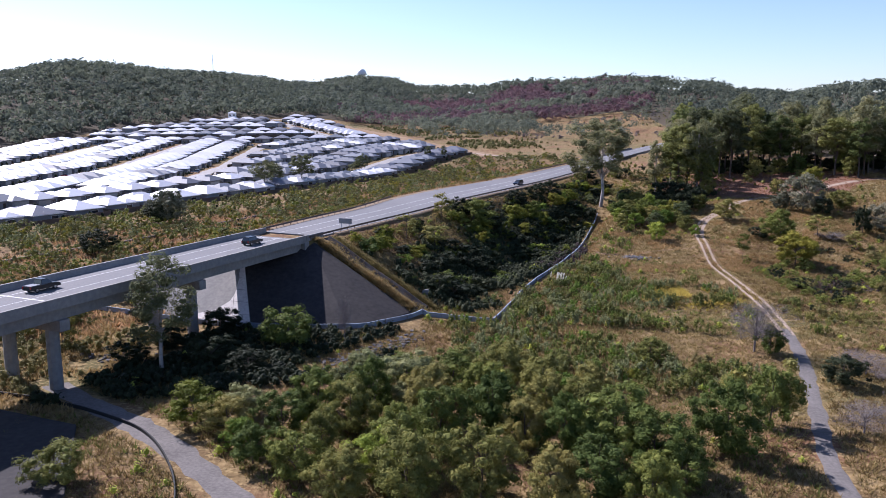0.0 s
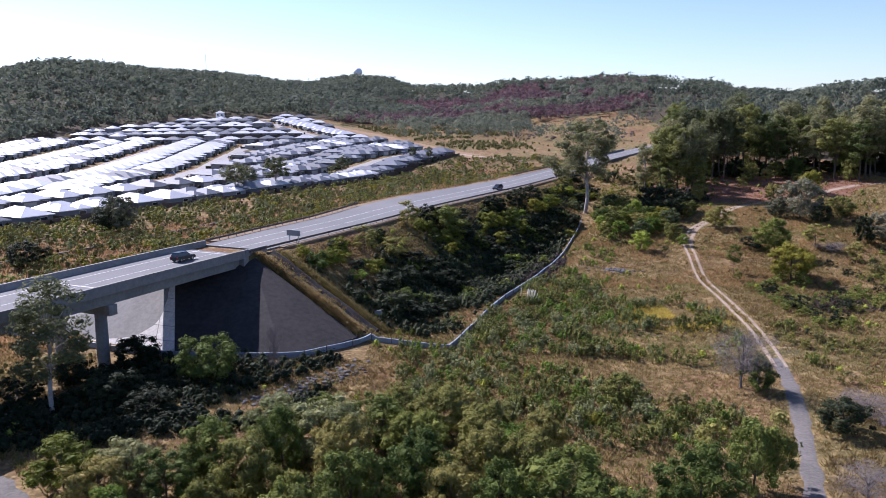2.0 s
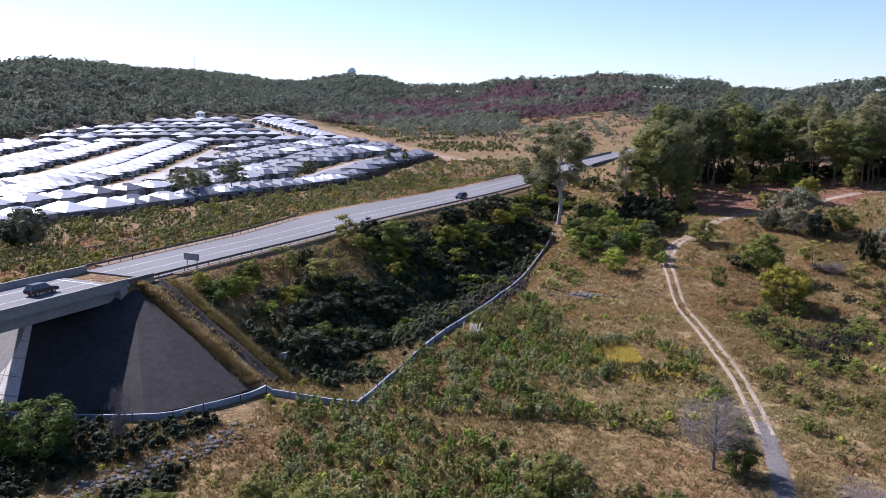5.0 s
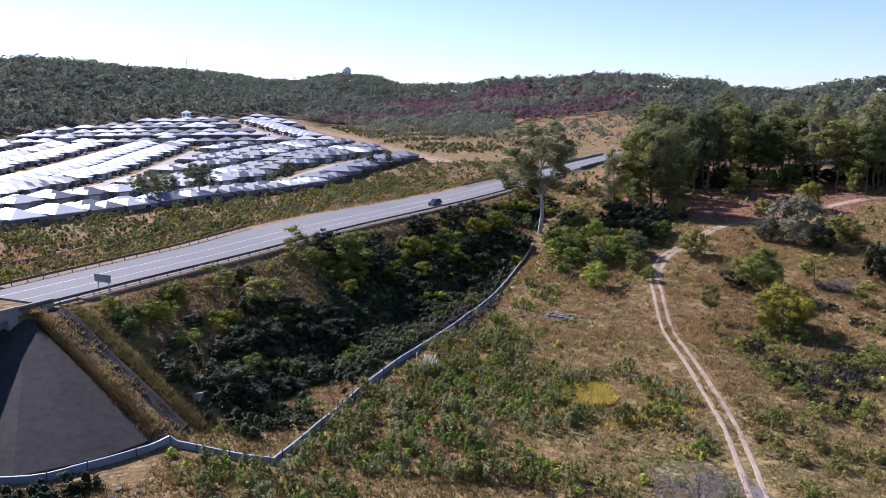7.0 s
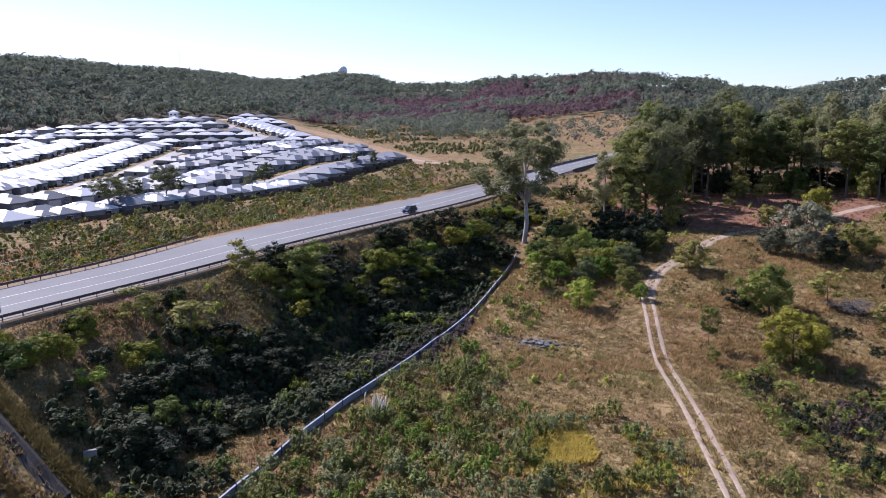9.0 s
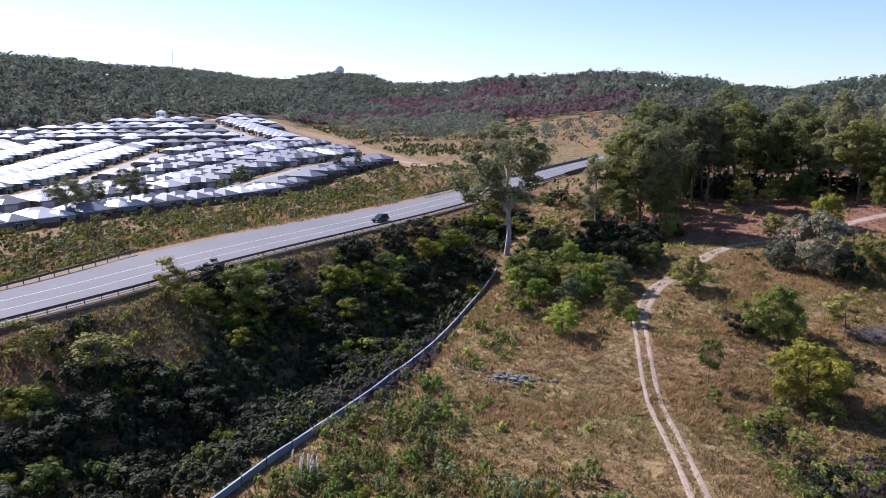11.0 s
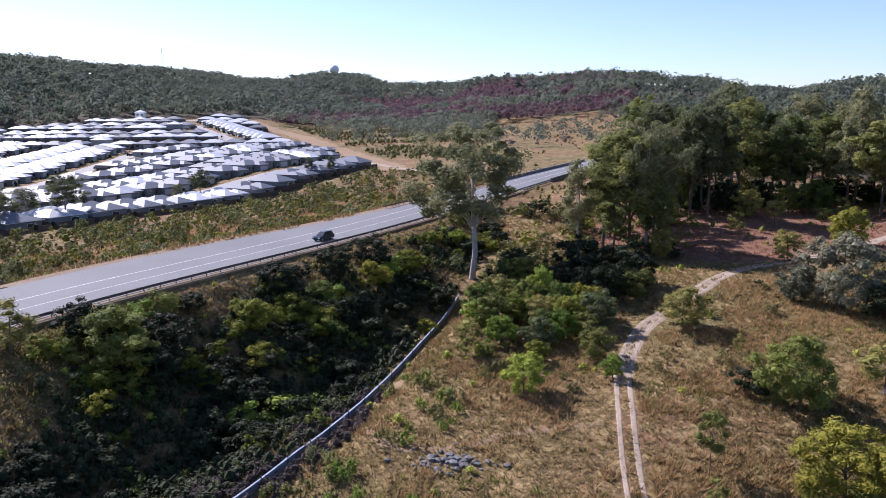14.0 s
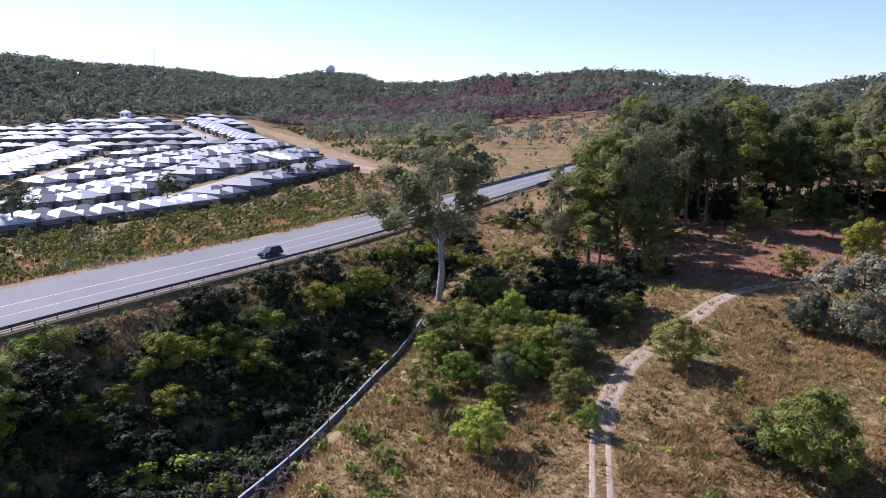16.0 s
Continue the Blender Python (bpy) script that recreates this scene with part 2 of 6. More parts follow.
def curve_points(xy, step):
    """Points every step metres along a smooth line through xy."""
    xy = np.asarray(xy, float)
    t = np.concatenate([[0], np.cumsum(np.linalg.norm(np.diff(xy[:, :2], axis=0), axis=1))])
    p = np.concatenate([[2 * xy[0] - xy[1]], xy, [2 * xy[-1] - xy[-2]]])
    out = []
    for i in range(len(xy) - 1):
        a, b, c, d = p[i:i + 4]
        k = max(2, int((t[i + 1] - t[i]) / step))
        for q in np.arange(k) / k:
            out.append(0.5 * (2 * b + (c - a) * q + (2 * a - 5 * b + 4 * c - d) * q * q + (3 * b - a - 3 * c + d) * q ** 3))
    return np.array(out + [xy[-1]])


def smooth01(a, b, x):
    q = np.clip((np.asarray(x, float) - a) / (b - a), 0, 1)
    return q * q * (3 - 2 * q)


_GRID = np.random.default_rng(11).uniform(-1, 1, (256, 256))


def wave(x, y, scale):
    """Smooth value noise, -1 to 1, of features about scale metres across."""
    x, y = np.asarray(x, float) / scale, np.asarray(y, float) / scale
    i, j = np.floor(x).astype(int), np.floor(y).astype(int)
    fx, fy = x - i, y - j
    fx, fy = fx * fx * (3 - 2 * fx), fy * fy * (3 - 2 * fy)
    g = lambda a, b: _GRID[a % 256, b % 256]
    return (g(i, j) * (1 - fx) + g(i + 1, j) * fx) * (1 - fy) + (g(i, j + 1) * (1 - fx) + g(i + 1, j + 1) * fx) * fy


# ---- plan: road, tracks, heights ----
ROAD_HALF = 7.3
ROAD = curve_points([(-260, -350), (-150, -97), (-64, 101), (-35.5, 167), (-17.5, 205.5), (-0.8, 239.7), (31.5, 293.8), (60, 350), (88, 408), (126, 480), (180, 575), (260, 690)], 4.0)
ROAD_S = np.concatenate([[0], np.cumsum(np.linalg.norm(np.diff(ROAD, axis=0), axis=1))])


def nearest(line, x, y):
    """Distance to a line of points (to its right: plus), and the place along it as an index."""
    x, y = np.ravel(x).astype(float), np.ravel(y).astype(float)
    a, b = line[:-1], line[1:]
    ab = b - a
    best, idx, sign = np.full(x.shape, 1e9), np.zeros(x.shape), np.ones(x.shape)
    for i in range(len(a)):
        t = np.clip(((x - a[i, 0]) * ab[i, 0] + (y - a[i, 1]) * ab[i, 1]) / (ab[i] @ ab[i]), 0, 1)
        dx, dy = x - a[i, 0] - t * ab[i, 0], y - a[i, 1] - t * ab[i, 1]
        d = np.hypot(dx, dy)
        hit = d < best
        best = np.where(hit, d, best)
        idx = np.where(hit, i + t, idx)
        sign = np.where(hit, np.where(dx * ab[i, 1] - dy * ab[i, 0] > 0, 1.0, -1.0), sign)
    return best * sign, idx


def road_z(y):
    return 9.8 + 0.022 * np.maximum(0, np.asarray(y, float) - 215)


def bay(y):
    """How far the paving widens on the road's left side."""
    return np.interp(y, [166, 172, 185, 196, 209, 222, 232, 245, 256, 268, 280, 290, 300, 316, 335, 360, 375], [0, 0.9, 1.8, 2.6, 3.2, 4.2, 5.3, 6.4, 6.7, 6.6, 5.5, 4.5, 3.6, 2.4, 2.0, 0.5, 0])


ABUT_Y = 167.0          # where the bridge ends, along the road's line
TRACK = curve_points([(40, 62), (43.5, 82), (50, 99.5), (56.6, 117.3), (60.7, 131), (65.2, 151.5), (66.6, 162), (68.3, 175), (69.5, 187), (70.3, 198), (71.5, 207), (73.3, 217.5), (75.4, 228), (78, 235), (82, 243), (89, 250.5), (95.4, 258), (104.8, 269), (117, 275.8), (128, 279.5), (145, 288), (175, 300)], 2.0)
LOOP = curve_points([(-10, 60), (-19, 72), (-29.5, 85), (-39.5, 95), (-50, 103.5), (-57, 110)], 2.0)

FENCE = curve_points([(-75, 152), (-62, 148.8), (-38, 141), (-18, 139.8), (-11, 143.6), (-5, 149.8), (-3, 150.2), (4, 147.3), (9.2, 145.6), (9.9, 146.2), (13.0, 155.3), (17.3, 169), (21.8, 179.5), (24.5, 185.2), (27.5, 192.4), (30.9, 200.7), (34.2, 209), (39, 222.5), (43.6, 236.5), (47.2, 249), (52.3, 266), (57, 281), (62.5, 296)], 1.5)


def suburb_z(x, y):
    z = np.interp(y, [200, 430, 500, 640, 730, 880, 1000], [2.5, 2.5, 4.0, 12.0, 20.0, 31.0, 36.0])
    return z + 0.06 * np.clip(np.asarray(x, float) + 60, 0, 100) * smooth01(420, 520, y)


SKYLINE_U = [-1.4, -0.75, -0.57, -0.51, -0.46, -0.40, -0.35, -0.29, -0.24, -0.19, -0.16, -0.13, -0.10, -0.06, -0.03, 0.05, 0.09, 0.16, 0.21, 0.27, 0.34, 0.37, 0.44, 0.49, 0.57, 0.8, 1.4]
SKYLINE_E = [0.030, 0.040, 0.048, 0.060, 0.066, 0.063, 0.058, 0.054, 0.048, 0.040, 0.037, 0.043, 0.047, 0.041, 0.033, 0.033, 0.041, 0.040, 0.046, 0.042, 0.036, 0.028, 0.023, 0.030, 0.034, 0.034, 0.030]


def height(x, y):
    """The ground's height."""
    shape = np.shape(x)
    x, y = np.ravel(x).astype(float), np.ravel(y).astype(float)
    d, at = nearest(ROAD, x, y)
    ry = np.interp(at, np.arange(len(ROAD)), ROAD[:, 1])
    rz = road_z(ry)
    # valley floor, rising to the right and ahead
    rise = (x - 60) * 0.55 + (y - 203) * 0.83
    right = -3.0 + 0.122 * np.where(rise > 0, np.sqrt(rise ** 2 + 64) - 8, 0)
    right = np.where(right > 11, 11 + (right - 11) * 0.35, right)
    right = np.minimum(right, 22) + 0.5 * wave(x, y, 23) + 0.18 * wave(x + 50, y, 6.5)
    right = right - 1.2 * np.exp(-(((x + 12) / 22) ** 2 + ((y - 122) / 9) ** 2)) - 2.2 * np.exp(-((d - 34) / 6) ** 2) * smooth01(150, 185, y) * (1 - smooth01(262, 285, y))
    fd, _ = nearest(FENCE, x, y)
    right = right + 1.7 * smooth01(2.5, 6.0, fd) * smooth01(198, 222, y) * (1 - smooth01(262, 282, y)) * (x < 130)
    left = np.where(y > 200, suburb_z(x, y), -2.5 + 5.0 * smooth01(135, 200, y)) + 0.5 * wave(x, y, 31)
    base = np.where(d > 0, right, right + (left - right) * smooth01(0, 24, -d))
    # embankment
    drop = np.where(d > 0, 0.47 + 0.15 * smooth01(178, 205, ry) * (1 - smooth01(262, 290, ry)), 0.30)
    half = ROAD_HALF + 1.6 + np.where(d < 0, bay(ry), 0)
    bank = rz - 0.28 - np.maximum(0, np.abs(d) - half) * drop + 0.35 * wave(x, y, 5) * smooth01(9, 14, np.abs(d))
    edge = (x + 28.0) * 0.55 + (y - 165.0) * 0.835       # ahead of the line down the end of the bank
    on = np.where(d > 0, smooth01(-0.6, 1.2, edge), smooth01(ABUT_Y - 3, ABUT_Y + 3, ry)) * (d > -60)
    z = np.where(on > 0, np.maximum(base, base + (bank - base) * on), base)
    flat = (np.abs(d) < half) & (ry > ABUT_Y - 1)
    z = np.where(flat, rz - 0.28, z)
    # hills round the place
    dist = np.hypot(x, y)
    u = x / np.maximum(y, 1)
    el = np.interp(np.where(y > 30, u, np.sign(x) * 1.4), SKYLINE_U, SKYLINE_E)
    crest_d = np.interp(u, [-0.6, -0.3, -0.17, 0.0, 0.1, 0.3, 0.38, 0.46, 0.6], [1250, 1500, 1960, 1750, 1350, 1250, 1900, 1500, 1000])
    crest = 36 + el * crest_d - np.interp(u, [-0.6, -0.3, -0.1, 0.0], [27, 25, 16, 13])
    start = np.interp(u, [-0.6, -0.3, -0.15, 0.1, 0.3, 0.5], [640, 880, 900, 820, 700, 420])
    k = np.clip((dist - start) / (crest_d - start), 0, 1.6)
    lift = np.where(k < 1, np.sin(k * np.pi / 2) ** 1.5, np.cos((k - 1) * 1.2))
    field = 10 + 12 * smooth01(450, 950, dist)
    w = smooth01(-0.20, -0.06, u) * smooth01(420, 520, y) * smooth01(10, 40, np.abs(d)) * ~flat
    low = z + (field - z) * w
    far = np.maximum(0, crest - low) * lift * smooth01(0, 0.12, k)
    z = low + np.where(y > 30, far, 0) + np.where(k > 0.05, 4.0 * wave(x, y, 90) * np.minimum(k, 1), 0)
    behind = smooth01(250, 900, np.hypot(x - 40, y - 150)) * (y < 30)
    z = z + behind * 25
    return z.reshape(shape)


def ground_mesh():
    def axis(lo, hi, step, far, grow):
        mid = list(np.arange(lo, hi + 0.01, step))
        s, a = step, []
        v = lo
        while v > -far:
            s *= grow
            v -= s
            a.append(v)
        s, b = step, []
        v = hi
        while v < far:
            s *= grow
            v += s
            b.append(v)
        return np.array(a[::-1] + mid + b)
    xs, ys = axis(-120, 170, 1.7, 4200, 1.06), axis(60, 340, 1.7, 4200, 1.05)
    gx, gy = np.meshgrid(xs, ys, indexing="ij")
    v = np.stack([gx, gy, height(gx, gy)], -1).reshape(-1, 3)
    n, k = len(xs), len(ys)
    i, j = np.meshgrid(np.arange(n - 1), np.arange(k - 1), indexing="ij")
    f = np.stack([i * k + j, (i + 1) * k + j, (i + 1) * k + j + 1, i * k + j + 1], -1).reshape(-1, 4)
    me = mesh_from("ground", v, f, GROUND, smooth=True)
    me.materials.append(LITTER)
    me.materials.append(RED_LITTER)
    c = v[f].mean(1)
    u, far = c[:, 0] / np.maximum(c[:, 1], 1), np.hypot(c[:, 0], c[:, 1]) + 12 * wave(c[:, 0], c[:, 1], 30)
    wooded = (far > np.interp(u, [-0.6, -0.3, -0.22, -0.15, -0.05, 0.1, 0.25, 0.33, 0.4, 0.5], [650, 890, 915, 950, 940, 930, 880, 620, 480, 420])) & (c[:, 1] > 30)
    red = ((c[:, 0] - 124) / 42 + 0.15 * wave(c[:, 0], c[:, 1], 9)) ** 2 + ((c[:, 1] - 306) / 30) ** 2 < 1
    me.polygons.foreach_set("material_index", np.where(wooded, 1, np.where(red, 2, 0)).astype(np.int32))
    return me


tagged(part("ground", ground_mesh()), "dry grassy valley floor with brown straw and green patches", "ground", kind="structure")


def ribbon(line, z, half, thick, mat, name, offset=0.0):
    """A slab along a line of plan points: half its width each side of offset, its top at z."""
    d = np.gradient(line, axis=0)
    d /= np.linalg.norm(d, axis=1)[:, None]
    n = np.stack([d[:, 1], -d[:, 0]], -1)
    a, b = line + n * (offset - half), line + n * (offset + half)
    z = np.broadcast_to(z, (len(line),))
    v = np.stack([np.c_[a, z], np.c_[b, z], np.c_[b, z - thick], np.c_[a, z - thick]], 1).reshape(-1, 3)
    i = np.arange(len(line) - 1)[:, None] * 4
    f = np.concatenate([i + np.array([0, 1, 5, 4]), i + np.array([1, 2, 6, 5]), i + np.array([2, 3, 7, 6]), i + np.array([3, 0, 4, 7])])
    f = np.concatenate([f, [[3, 2, 1, 0]], [[len(v) - 4, len(v) - 3, len(v) - 2, len(v) - 1]]])
    return mesh_from(name, v, f, mat)


on_land = ROAD[ROAD[:, 1] > ABUT_Y]
on_bridge = ROAD[(ROAD[:, 1] <= ABUT_Y + 1) & (ROAD[:, 1] > -120)]
road = tagged(part("road", ribbon(on_land, road_z(on_land[:, 1]), ROAD_HALF, 0.5, ASPHALT, "road")), "worn pale grey asphalt road with faded lane lines", "road", kind="structure")

wide = on_land[(on_land[:, 1] > 168) & (on_land[:, 1] < 374)]
spread = bay(wide[:, 1])[:, None]
tagged(part("road_bay", ribbon(wide, road_z(wide[:, 1]) - 0.006, spread / 2 + 0.1, 0.4, ASPHALT, "road_bay", -ROAD_HALF - spread / 2 + 0.1)), "worn asphalt bay that widens the road", "road", kind="structure")


def rough_strip(line, half, mat, name, lift=0.05, offset=0.0):
    """A worn strip of earth that follows the ground, with ragged edges."""
    d = np.gradient(line, axis=0)
    d /= np.linalg.norm(d, axis=1)[:, None]
    n = np.stack([d[:, 1], -d[:, 0]], -1)
    cols = np.linspace(-1, 1, 7)
    w = half * (1 + 0.25 * wave(line[:, 0] * 3 + offset, line[:, 1] * 3, 4))
    p = line[:, None] + n[:, None] * (offset + cols[None, :, None] * w[:, None, None])
    z = height(p[..., 0], p[..., 1]) + lift - 0.14 * (np.abs(cols) > 0.9)[None]
    v = np.concatenate([p, z[..., None]], -1).reshape(-1, 3)
    i, j = np.meshgrid(np.arange(len(line) - 1), np.arange(6), indexing="ij")
    f = np.stack([i * 7 + j, i * 7 + j + 1, (i + 1) * 7 + j + 1, (i + 1) * 7 + j], -1).reshape(-1, 4)
    return mesh_from(name, v, f, mat, smooth=True)

# ---- tracks ----
tagged(part("track", rough_strip(TRACK[TRACK[:, 1] < 141], 1.35, GRAVEL, "track")), "narrow grey gravel service track through dry grass", "track", kind="structure")
upper = TRACK[TRACK[:, 1] > 134]
for off in (-0.85, 0.85):
    tagged(part("wheel_rut", rough_strip(upper, 0.42, DIRT, "wheel_rut", 0.06, off)), "pale bare-earth wheel rut of a bush track", "track", kind="structure")
turn = TRACK[(TRACK[:, 1] > 224) & (TRACK[:, 1] < 292)]
tagged(part("track", rough_strip(turn, 1.75, DIRT, "track", 0.04)), "wide eroded stretch of the pale dirt track", "track", kind="structure")
tagged(part("track", rough_strip(LOOP, 2.3, GRAVEL, "track")), "curving grey gravel access track below the bridge", "track", kind="structure")


# ---- bridge ----
def along(line, s0=None):
    d = np.gradient(line, axis=0)
    d /= np.linalg.norm(d, axis=1)[:, None]
    return d, np.stack([d[:, 1], -d[:, 0]], -1)


def profile(line, z, section, mat, name):
    """A closed section (offset right, height) drawn along a line of plan points."""
    d, n = along(line)
    z = np.broadcast_to(z, (len(line),))
    sec = np.asarray(section, float)
    k = len(sec)
    p = line[:, None] + n[:, None] * sec[None, :, :1]
    v = np.concatenate([p, (z[:, None] + sec[None, :, 1])[..., None]], -1).reshape(-1, 3)
    i, j = np.meshgrid(np.arange(len(line) - 1), np.arange(k), indexing="ij")
    f = np.stack([i * k + j, i * k + (j + 1) % k, (i + 1) * k + (j + 1) % k, (i + 1) * k + j], -1).reshape(-1, 4).tolist()
    f += [list(range(k))[::-1], [len(v) - k + q for q in range(k)]]
    return mesh_from(name, v, f, mat)


DECK = 9.8
H = ROAD_HALF
bridge = tagged(new("road_bridge"), "long grey concrete road bridge on twin round piers", "bridge")
part("deck", profile(on_bridge, DECK, [(-H, 0), (H, 0), (H, -0.45), (-H, -0.45)], ASPHALT, "deck"), parent=bridge, label="pale asphalt bridge deck")
for side in (1, -1):
    sec = [(side * (H - 0.05), 1.0), (side * (H + 0.38), 1.0), (side * (H + 0.45), -0.55), (side * (H + 0.03), -0.55), (side * (H - 0.35), 0.0), (side * (H - 0.2), 0.35)]
    part("parapet", profile(on_bridge, DECK, sec, CONCRETE, "parapet"), parent=bridge, label="plain concrete edge parapet")
for off in (-3.6, -0.4, 2.8, 5.9):
    g = [(off - 0.95, -0.45), (off + 0.95, -0.45), (off + 0.8, -2.35), (off - 0.8, -2.35)]
    part("girder", profile(on_bridge, DECK, g, CONCRETE, "girder"), parent=bridge)


def at_road(y, off=0.0):
    """The plan point where the road's line passes y, moved off to the right, and the road's heading there."""
    i = int(np.argmin(np.abs(ROAD[:, 1] - y)))
    i = min(max(i, 1), len(ROAD) - 2)
    q = (y - ROAD[i, 1]) / (ROAD[i + 1, 1] - ROAD[i, 1])
    c = ROAD[i] + q * (ROAD[i + 1] - ROAD[i])
    d = ROAD[i + 1] - ROAD[i - 1]
    d = d / np.linalg.norm(d)
    return c + off * np.array([d[1], -d[0]]), math.degrees(math.atan2(-d[0], d[1]))


def pier_pair(y):
    c, yaw = at_road(y)
    m = pose(c[0], c[1], 0, 0, 0, yaw)
    bm = boxed(-H - 0.1, H + 0.1, -0.85, 0.85, DECK - 4.0, DECK - 2.35, bevel=0.06)
    part("crosshead", bm, CONCRETE, bridge, m=m)
    for side in (-1, 1):
        for off in (4.3,) if side < 0 else (4.7,):
            p = m @ Vector((side * off, 0, 0))
            low = float(height(p.x, p.y)) - 1.0
            bm = bmesh.new()
            r = bmesh.ops.create_cone(bm, cap_ends=True, segments=10, radius1=0.98, radius2=0.9, depth=DECK - 4.0 - low)
            bmesh.ops.translate(bm, verts=r["verts"], vec=(p.x, p.y, (low + DECK - 4.0) / 2))
            part("pier", bm, CONCRETE, bridge)


for y in (3.0, 30.0, 57.0, 83.5, 110.0, 136.5):
    pier_pair(y)


# ---- abutment: concrete facing on the end of the bank ----
def facing():
    foot = -3.7
    near_top, far_top = Vector((-42.3, 163.3, 8.7)), Vector((-49.5, 168.8, 8.7))
    apex_r = Vector((-28.0, 165.0, 9.4))
    foot_r, foot_m, foot_l = Vector((-6.2, 151.0, -2.6)), Vector((-36.1, 142.6, foot)), Vector((-64.0, 150.4, foot))
    apex_l = Vector((-46.5, 172.5, 9.4))
    back_l = Vector((-68.0, 168.0, 0.0))
    return near_top, far_top, apex_r, apex_l, foot_r, foot_m, foot_l, back_l


def slab(points, mat, name, thick=0.4):
    """A flat-sided panel through the points, thick metres deep on its under side."""
    bm = bmesh.new()
    vs = [bm.verts.new(p) for p in points]
    f = bm.faces.new(vs)
    f.normal_update()
    r = bmesh.ops.extrude_face_region(bm, geom=[f])
    down = [g for g in r["geom"] if isinstance(g, bmesh.types.BMVert)]
    n = f.normal if f.normal.z > 0 else -f.normal
    bmesh.ops.translate(bm, verts=down, vec=-n * thick)
    bmesh.ops.recalc_face_normals(bm, faces=bm.faces)
    return bm


def fan(points, thick=0.4):
    """A bent panel of triangles that meet in the first point."""
    bm = bmesh.new()
    vs = [bm.verts.new(p) for p in points]
    low = [bm.verts.new(p - Vector((0, 0, thick))) for p in points]
    n = len(points)
    for i in range(1, n - 1):
        bm.faces.new((vs[0], vs[i], vs[i + 1]))
        bm.faces.new((low[0], low[i + 1], low[i]))
    for i in range(n):
        bm.faces.new((vs[i], low[i], low[(i + 1) % n], vs[(i + 1) % n]))
    bmesh.ops.recalc_face_normals(bm, faces=bm.faces)
    return bm


nt, ft, ar, al, fr, fm, fl, bl = facing()
abutment = tagged(new("bridge_abutment"), "steep concrete-faced spill slope at the end of the bridge", "abutment")
front = part("front_facing", slab([nt, ft, fl, fm], CONCRETE, "front_facing"), CONCRETE, abutment, "pale stained concrete slope with panel joints")
up = (ft - nt).cross(fm - nt).normalized()
up = up if up.z > 0 else -up
for i in range(7):
    for j in range(7):
        a, b, c, d = (nt.lerp(ft, p).lerp(fm.lerp(fl, p), q) for p, q in ((i / 7 + 0.003, j / 7 + 0.003), ((i + 1) / 7 - 0.003, j / 7 + 0.003), ((i + 1) / 7 - 0.003, (j + 1) / 7 - 0.003), (i / 7 + 0.003, (j + 1) / 7 - 0.003)))
        part("panel", slab([p + up * 0.1 for p in (a, b, c, d)], CONCRETE_PALE, "panel", 0.14), CONCRETE_PALE, front)
# Side slopes darker than their concrete, to carry the bridge's cast shade.
part("side_facing", fan([ar, nt, fm, Vector((-27.0, 140.6, -3.1)), Vector((-18.0, 141.0, -2.7)), Vector((-10.5, 145.2, -2.5)), fr]), CONCRETE_SHADED, abutment, "dark concrete side slope, darkened further for bridge shade")
part("side_facing", slab([al, bl, fl, ft], CONCRETE_SHADED, "side_facing"), CONCRETE_SHADED, abutment, "dark concrete side slope, darkened further for bridge shade")
c, yaw = at_road(166.2)
part("bearing_wall", boxed(-H - 0.6, H + 0.6, -0.8, 0.8, 6.4, DECK - 0.5, bevel=0.05), CONCRETE, abutment, m=pose(c[0], c[1], 0, 0, 0, yaw))
for side in (-1, 1):
    part("wing_wall", boxed(side * (H + 0.25) - 0.25, side * (H + 0.25) + 0.25, 0, 6.5, 6.2, DECK + 0.95, bevel=0.04), CONCRETE, abutment, m=pose(c[0], c[1], 0, 0, 0, yaw))


# ---- guard rails ----
RAIL = [(-0.05, 0.80), (0.02, 0.80), (0.09, 0.70), (0.02, 0.59), (0.09, 0.48), (0.02, 0.38), (-0.05, 0.38)]


def guard_rail(y0, y1, off, label, flare=0.0):
    line = ROAD[(ROAD[:, 1] > y0) & (ROAD[:, 1] < y1)]
    d, n = along(line)
    s = np.linspace(0, 1, len(line))
    path = line + n * (off - (bay(line[:, 1])[:, None] if off < 0 else 0) + np.sign(off) * flare * np.clip(s - 0.8, 0, 1)[:, None] ** 2 * 25)
    rail = tagged(new("guard_rail"), label, "guard rail")
    part("rail", profile(path, road_z(path[:, 1]), RAIL, RUST, "rail"), parent=rail)
    p = curve_points(path, 2.5)[::1]
    post = mesh_from("post", *box_arrays(0.09, 0.16, 1.1), RUST)
    dist = np.concatenate([[0], np.cumsum(np.linalg.norm(np.diff(p, axis=0), axis=1))])
    for q in np.arange(0.5, dist[-1], 3.0):
        x, y = np.interp(q, dist, p[:, 0]), np.interp(q, dist, p[:, 1])
        part("post", post, parent=rail, m=pose(x + np.sign(off) * 0.1, y, float(road_z(y)) - 0.35))
    return rail


def box_arrays(w, d, h):
    v = np.array([[x, y, z] for x in (-w / 2, w / 2) for y in (-d / 2, d / 2) for z in (0, h)])
    f = np.array([[0, 1, 3, 2], [4, 6, 7, 5], [0, 4, 5, 1], [2, 3, 7, 6], [0, 2, 6, 4], [1, 5, 7, 3]])
    return v, f


guard_rail(166, 420, H + 0.5, "brown weathered steel guard rail along the road")
guard_rail(170, 237, -H - 0.5, "brown weathered steel guard rail with a flared end", 1.0)
guard_rail(318, 460, -H - 0.5, "brown weathered steel guard rail beside the far road")


